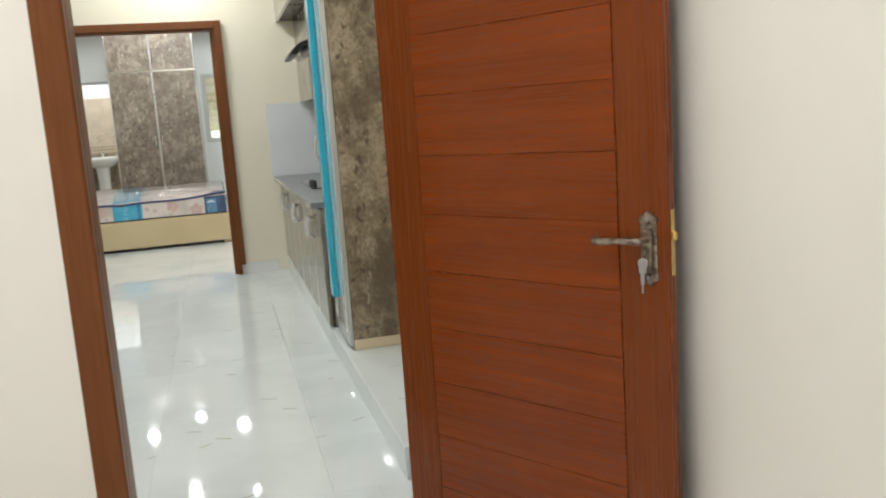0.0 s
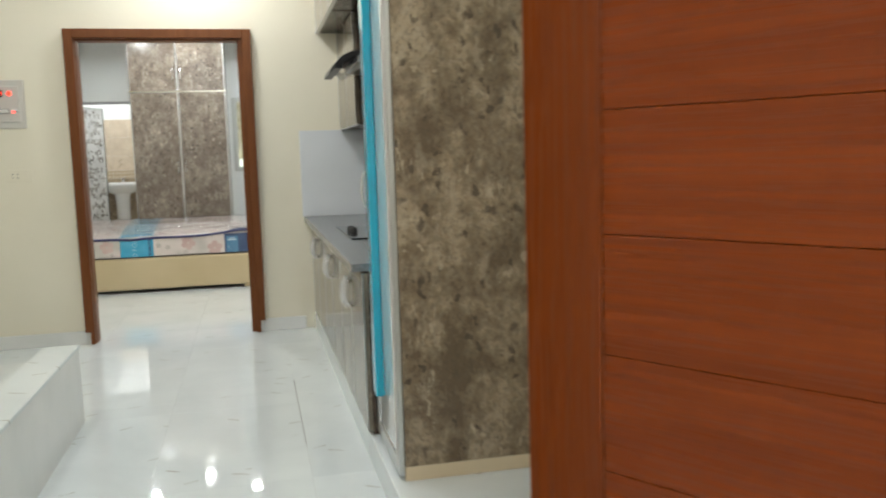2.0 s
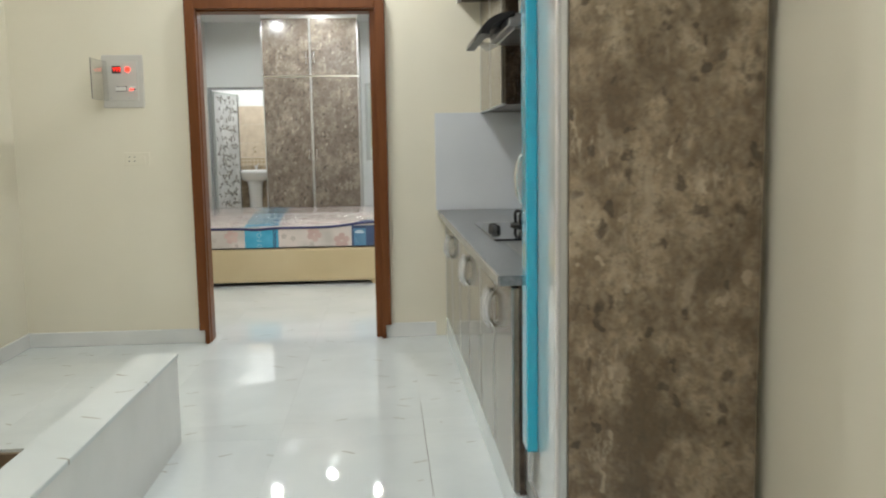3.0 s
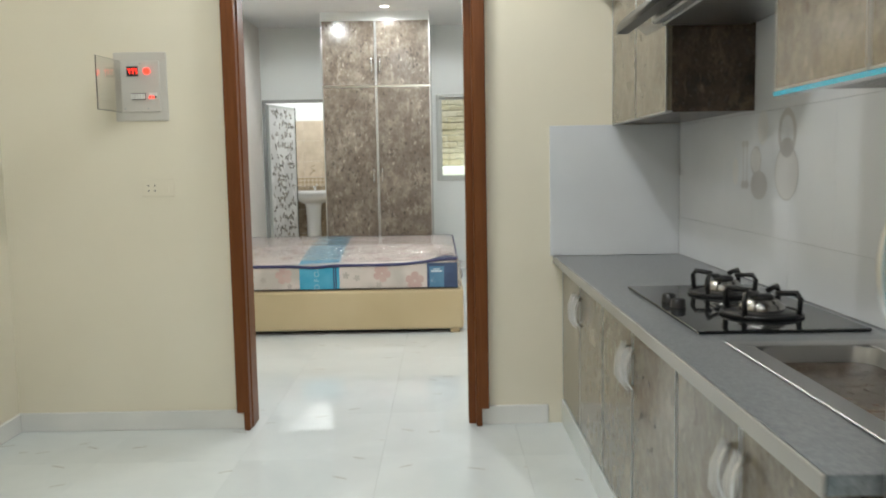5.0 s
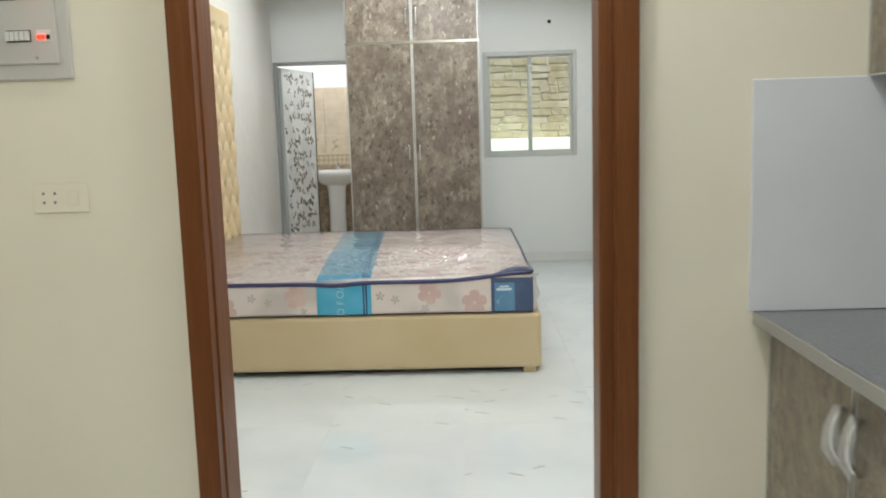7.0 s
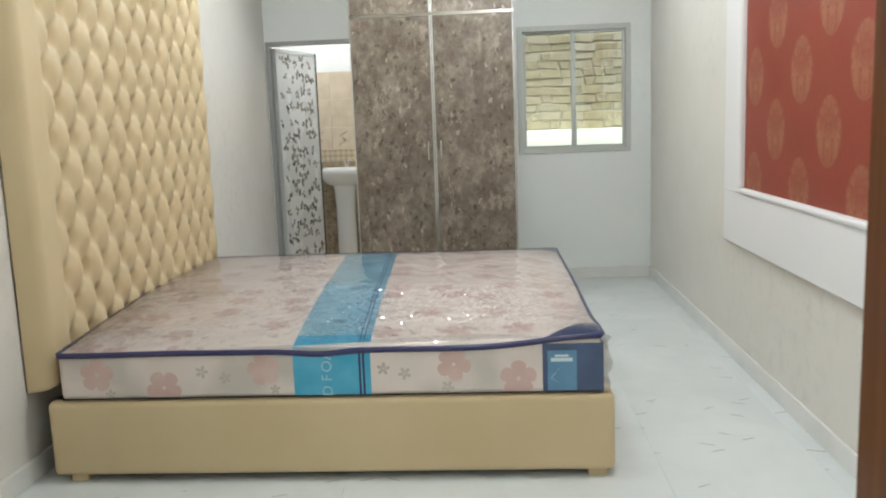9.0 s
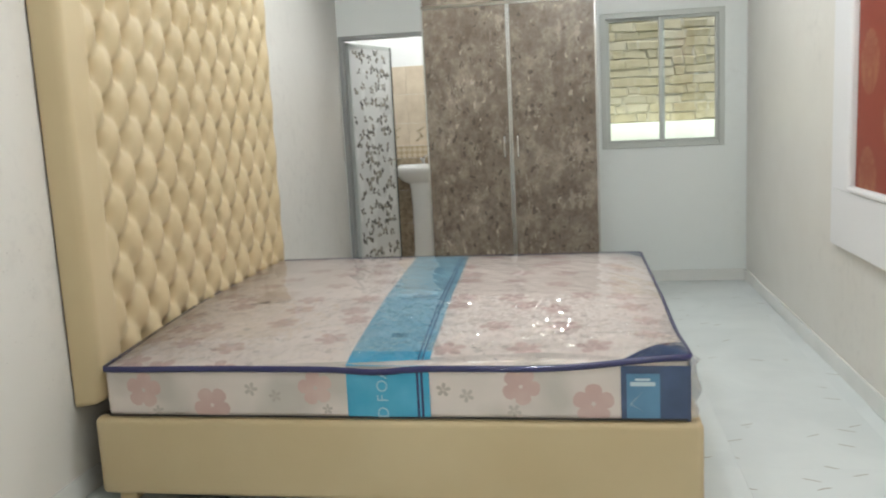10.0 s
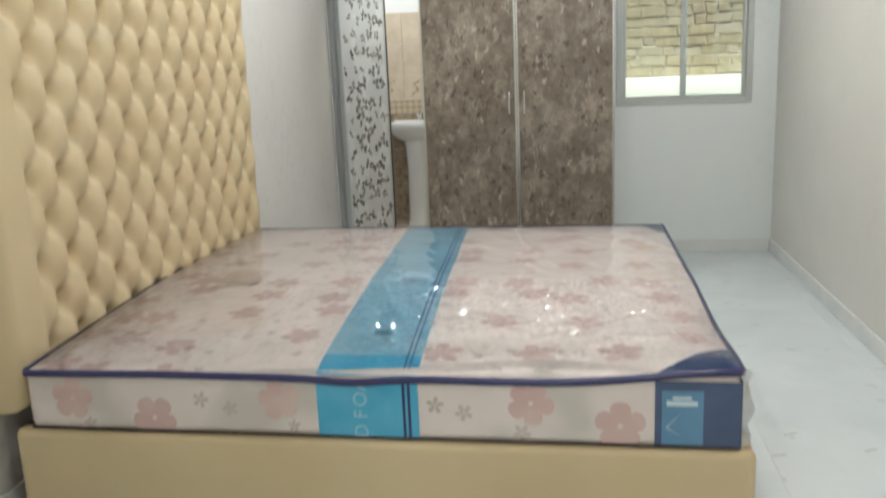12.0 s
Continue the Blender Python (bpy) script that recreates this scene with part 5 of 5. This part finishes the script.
def basin():
    b = thing("pedestal_basin", "white ceramic pedestal wash basin with chrome tap", "wash basin", (-1.37, 7.42, 0))
    part("pedestal", lathe([(0, 0.0), (0.115, 0.0), (0.11, 0.02), (0.098, 0.10), (0.095, 0.5), (0.105, 0.70), (0.12, 0.76)], (0, 0, 0), 28), M_CERAMIC, b)
    bowl = lathe([(0.10, 0.74), (0.18, 0.78), (0.245, 0.86), (0.255, 0.91), (0.245, 0.918), (0.215, 0.912), (0.19, 0.87), (0.10, 0.82), (0, 0.81)], (0, 0, 0), 36)
    for v in bowl.verts:
        v.co.x *= 1.05
        v.co.y *= 0.85
    box(-0.24, 0.12, 0.84, 0.24, 0.265, 0.925, 0.02, 2, bm=bowl)
    part("bowl", bowl, M_CERAMIC, b)
    t = part("tap", lathe([(0.022, 0), (0.02, 0.05), (0.016, 0.06), (0, 0.065)], (0, 0.18, 0.924), 16), M_CHROME, b, "chrome tap")
    part("spout", tube([(0, 0.18, 0.97), (0, 0.12, 0.985), (0, 0.06, 0.975)], 0.010, 10), M_CHROME, t)
    part("tap_lever", tube([(0, 0.18, 0.985), (0.05, 0.16, 1.01)], 0.006, 8), M_CHROME, t)
    return b


basin()


M_DOORP = paint("white_door_panel", (0.80, 0.80, 0.79), (0.74, 0.74, 0.73), 0.25)
M_PRINTLEAF = mat("grey_leaf_print", (0.10, 0.095, 0.085), 0.3)
_n = Net(M_PRINTLEAF)
_n.colour(_n.ramp(_n.noise(_n.coords(), 22, 2), [(0.38, (0.07, 0.066, 0.058)), (0.62, (0.34, 0.31, 0.26))]))


def leaf_spray(cx, cz, size, rnd, bm):
    """A spray of pointed leaves round one stem, flat on the door."""
    base = rnd.uniform(0, 6.28)
    for k in range(rnd.randrange(3, 6)):
        a = base + k * 1.05 + rnd.uniform(-0.3, 0.3)
        long, wide = size * rnd.uniform(0.6, 1.0), size * rnd.uniform(0.16, 0.26)
        pts = ((0.15, 0.0), (0.4, 1.0), (0.7, 0.8), (1.0, 0.0), (0.7, -0.8), (0.4, -1.0))
        ring = []
        for u, w in pts:
            x, z = u * long, w * wide
            ring.append(bm.verts.new((cx + x * math.cos(a) - z * math.sin(a), -0.0128, cz + x * math.sin(a) + z * math.cos(a))))
        bm.faces.new(ring)
    return bm


M_ALUJ = mat("dull_grey_aluminium", (0.36, 0.37, 0.37), 0.4, 0.3)
bf = thing("door_frame_bathroom", "grey aluminium bathroom door frame", "door frame", (0, 0, 0), "", "structure")
part("jamb", box(PX0, BY1 - 0.008, 0, PX0 + 0.03, BY1 + 0.10, PZ, 0.003, 1), M_ALUJ, bf)
part("jamb", box(PX1 - 0.045, BY1 + 0.002, 0, PX1, BY1 + 0.10, PZ, 0.003, 1), M_ALUJ, bf)
part("head", box(PX0 + 0.03, BY1 - 0.008, PZ - 0.03, PX1 - 0.045, BY1 + 0.10, PZ, 0.003, 1), M_ALUJ, bf)
bd = thing("bathroom_door", "open white bathroom door printed with dark leaves", "door", (PX0 + 0.045, BY1 + 0.08, 0.01))
panel = part("panel", box(0.018, -0.012, 0.03, 0.664, 0.012, 1.95), M_DOORP, bd)
leaf_rnd = random.Random(5)
for row in range(15):
    for col in range(5):
        lx = 0.08 + col * 0.116 + (0.05 if row % 2 else 0.0) + leaf_rnd.uniform(-0.015, 0.015)
        lz = 0.11 + row * 0.126 + leaf_rnd.uniform(-0.02, 0.02)
        part("leaf_spray", leaf_spray(lx, lz, leaf_rnd.choice((0.055, 0.072, 0.09)), leaf_rnd, bmesh.new()), M_PRINTLEAF, panel)
for x0, z0, x1, z1 in ((0, 0, 0.018, 1.98), (0.664, 0, 0.68, 1.98), (0.018, 0, 0.664, 0.03), (0.018, 1.95, 0.664, 1.98)):
    part("edge_frame", box(x0, -0.017, z0, x1, 0.017, z1, 0.002, 1), M_ALUG, bd)
part("edge_seal", box(0.6805, -0.019, 0.0, 0.7, 0.019, 1.98, 0.002, 1), M_DARK, bd, "dark strip along the door edge")
part("handle", tube([(0.62, -0.012, 1.0), (0.62, -0.05, 1.0), (0.55, -0.055, 1.0)], 0.008, 8), M_CHROME, bd)
bd.rotation_euler = (0, 0, radians(73.5))


# ---- wall panel with red paper ----
def damask():
    """Brick red paper with rows of gold-brown lantern-like ornaments, each row shifted by half."""
    m = mat("red_damask_paper", (0.28, 0.05, 0.025), 0.5)
    n = Net(m)
    sep = n.node("SeparateXYZ")
    n.link(n.node("TexCoord").outputs["Object"], sep.inputs[0])
    u = n.math("DIVIDE", sep.outputs[1], 0.30)
    v = n.math("DIVIDE", sep.outputs[2], 0.50)
    col = n.math("FLOOR", u)
    odd = n.math("MULTIPLY", n.math("MODULO", n.math("ABSOLUTE", col), 2.0), 0.5)
    fu = n.math("SUBTRACT", n.math("FRACT", u), 0.5)
    fv = n.math("SUBTRACT", n.math("FRACT", n.math("ADD", v, odd)), 0.5)
    au, av = n.math("ABSOLUTE", fu), n.math("ABSOLUTE", fv)
    # ogee outline
    wide = n.math("MULTIPLY", n.math("POWER", n.math("MAXIMUM", n.math("COSINE", n.math("MULTIPLY", fv, 5.6)), 0.0), 0.5), 0.40)
    shape = n.math("LESS_THAN", au, wide)
    ringm = n.math("GREATER_THAN", n.math("SINE", n.math("MULTIPLY_ADD", n.math("DIVIDE", au, n.math("ADD", wide, 0.02)), 15.0, n.math("MULTIPLY", av, 16.0))), 0.0)
    combv = n.node("CombineXYZ")
    n.link(au, combv.inputs[0])
    n.link(fv, combv.inputs[1])
    lace = n.ramp(n.noise(combv.outputs[0], 9, 3, 0.6, 1.5), [(0.42, 0.0), (0.5, 1.0)])
    orn = n.math("MULTIPLY", shape, n.math("MULTIPLY_ADD", n.math("MAXIMUM", n.math("MULTIPLY", ringm, 0.25), lace), 0.5, 0.1))
    gold = n.ramp(n.noise(combv.outputs[0], 5, 2), [(0.35, (0.30, 0.10, 0.055)), (0.65, (0.40, 0.19, 0.10))])
    n.colour(n.mix(orn, n.mix(n.noise(n.coords(), 40, 3), (0.30, 0.052, 0.028), (0.25, 0.04, 0.02)), gold))
    n.bump(orn, 0.15, 0.002)
    return m


PY0, PY1, PB, PT = 1.2, 3.905, 0.645, 2.55
pan = thing("wall_panel", "white moulded wall panel framing red damask wallpaper", "wall panel", (0, 0, 0))
x1 = RX1 - 0.001
fr = 0.275
for y0, z0, y1, z1 in ((PY0, PB, PY1, PB + fr), (PY0, PT - fr, PY1, PT), (PY0, PB + fr, PY0 + fr, PT - fr), (PY1 - fr, PB + fr, PY1, PT - fr)):
    part("frame_board", box(x1 - 0.03, y0, z0, x1, y1, z1, 0.003, 1), M_WHITE, pan)
q = 0.03
for y0, z0, y1, z1 in ((PY0 + fr, PB + fr, PY1 - fr, PB + fr + q), (PY0 + fr, PT - fr - q, PY1 - fr, PT - fr), (PY0 + fr, PB + fr + q, PY0 + fr + q, PT - fr - q), (PY1 - fr - q, PB + fr + q, PY1 - fr, PT - fr - q)):
    part("moulding", box(x1 - 0.042, y0, z0, x1 - 0.002, y1, z1, 0.012, 2), M_WHITE, pan)
part("wallpaper", box(x1 - 0.012, PY0 + fr + q, PB + fr + q, x1 - 0.004, PY1 - fr - q, PT - fr - q), damask(), pan, "red damask wallpaper")

hk = thing("wall_pipe_stub", "small dark pipe stub on the white wall", "pipe stub", (0.96, BY1, 2.34))
part("stub", tube([(0, 0.0, 0), (0, -0.025, 0)], 0.014, 10), M_STEEL, hk)
part("cap", tube([(0, -0.025, 0), (0, -0.035, -0.004)], 0.018, 10), M_DARK, hk)


# ---- ceiling lights ----
def downlight(x, y):
    l = thing("ceiling_light", "round recessed white ceiling downlight, lit", "ceiling light", (x, y, CEIL), "ceiling downlights")
    part("trim_ring", lathe([(0.045, 0.0), (0.06, 0.0), (0.058, -0.006), (0.047, -0.008), (0.045, -0.003)], (0, 0, 0), 28), M_PLASTW, l)
    part("lens", lathe([(0, -0.004), (0.044, -0.003), (0.044, 0.0)], (0, 0, 0), 24), M_BULB, l)


for lx, ly in BEDROOM_LAMPS + HALL_LAMPS + ROOM_LAMPS + [(-1.3, 6.9)]:
    downlight(lx, ly)

# ---- brick wall outside the window ----
M_BRICK = mat("yellow_brick", (0.42, 0.34, 0.22), 0.85)
_n = Net(M_BRICK)
_v = _n.coords((1, 1, 1), "Object", (9, 4, 7))
_b = _n.ramp(_n.noise(_v, 12, 5, 0.65), [(0.3, (0.39, 0.335, 0.20)), (0.7, (0.56, 0.50, 0.325))])
_i = _n.node("ObjectInfo")
_n.colour(_n.mix(_n.math("MULTIPLY", _i.outputs["Random"], 0.5), _b, (0.66, 0.62, 0.50)))
_n.bump(_n.noise(_v, 40, 4), 0.5, 0.006)
M_MORTAR = mat("mortar", (0.72, 0.69, 0.58), 0.9)
_n = Net(M_MORTAR)
_n.colour(_n.ramp(_n.noise(_n.coords(), 7, 5, 0.65), [(0.36, (0.33, 0.30, 0.22)), (0.55, (0.56, 0.53, 0.43)), (0.72, (0.80, 0.79, 0.72))]))
_n.bump(_n.noise(_n.coords(), 25, 4), 0.5, 0.01)
M_LEDGE = paint("pale_green_plaster", (0.80, 0.86, 0.72), (0.76, 0.82, 0.68), 0.7)
BRY = 7.45
ow = structure("wall_outside", box(-0.4, BRY, -0.3, 2.4, BRY + 0.22, 3.4), M_MORTAR, "rough yellow brick wall outside the window", "wall")
led = box(-0.4, BRY - 0.22, 0.9, 2.4, BRY - 0.012, 1.225)
for v in led.verts:
    if v.co.z < 1.0 and v.co.y < BRY - 0.1:
        v.co.y -= 0.24
structure("ledge_wall", box(-0.4, BRY - 0.4, -0.3, 2.4, BRY - 0.012, 0.899), M_LEDGE, "pale green plastered wall foot outside", "wall")
structure("ledge_outside", led, M_LEDGE, "pale green plastered ledge under the brick wall", "ledge")
shapes = []
for k in range(6):
    b = box(-0.098, -0.014, -0.0385, 0.098, 0.03, 0.0385, 0.008, 1)
    rnd = random.Random(k)
    for v in b.verts:
        v.co += Vector((rnd.uniform(-1, 1) * 0.013, rnd.uniform(-1, 1) * 0.005, rnd.uniform(-1, 1) * 0.009))
    shapes.append(mesh_of("brick", b, M_BRICK))
halves = []
for k in range(3):
    b = box(-0.047, -0.014, -0.0385, 0.047, 0.03, 0.0385, 0.008, 1)
    rnd = random.Random(20 + k)
    for v in b.verts:
        v.co += Vector((rnd.uniform(-1, 1) * 0.010, rnd.uniform(-1, 1) * 0.005, rnd.uniform(-1, 1) * 0.009))
    halves.append(mesh_of("brick", b, M_BRICK))
rnd = random.Random(11)
for row in range(15):
    z = 1.268 + row * 0.081
    x = -0.16 + (0.11 if row % 2 else 0.0) + rnd.uniform(-0.03, 0.03)
    while x < 1.95:
        short = rnd.random() < 0.28
        half = 0.049 if short else 0.100
        ob = new("brick", rnd.choice(halves if short else shapes))
        ob.location = (x + half, BRY + 0.004 + rnd.uniform(-0.004, 0.004), z + rnd.uniform(-0.006, 0.006))
        ob.rotation_euler = (0, rnd.uniform(-0.035, 0.035), 0)
        ob.parent = ow
        x += 2 * half + 0.005
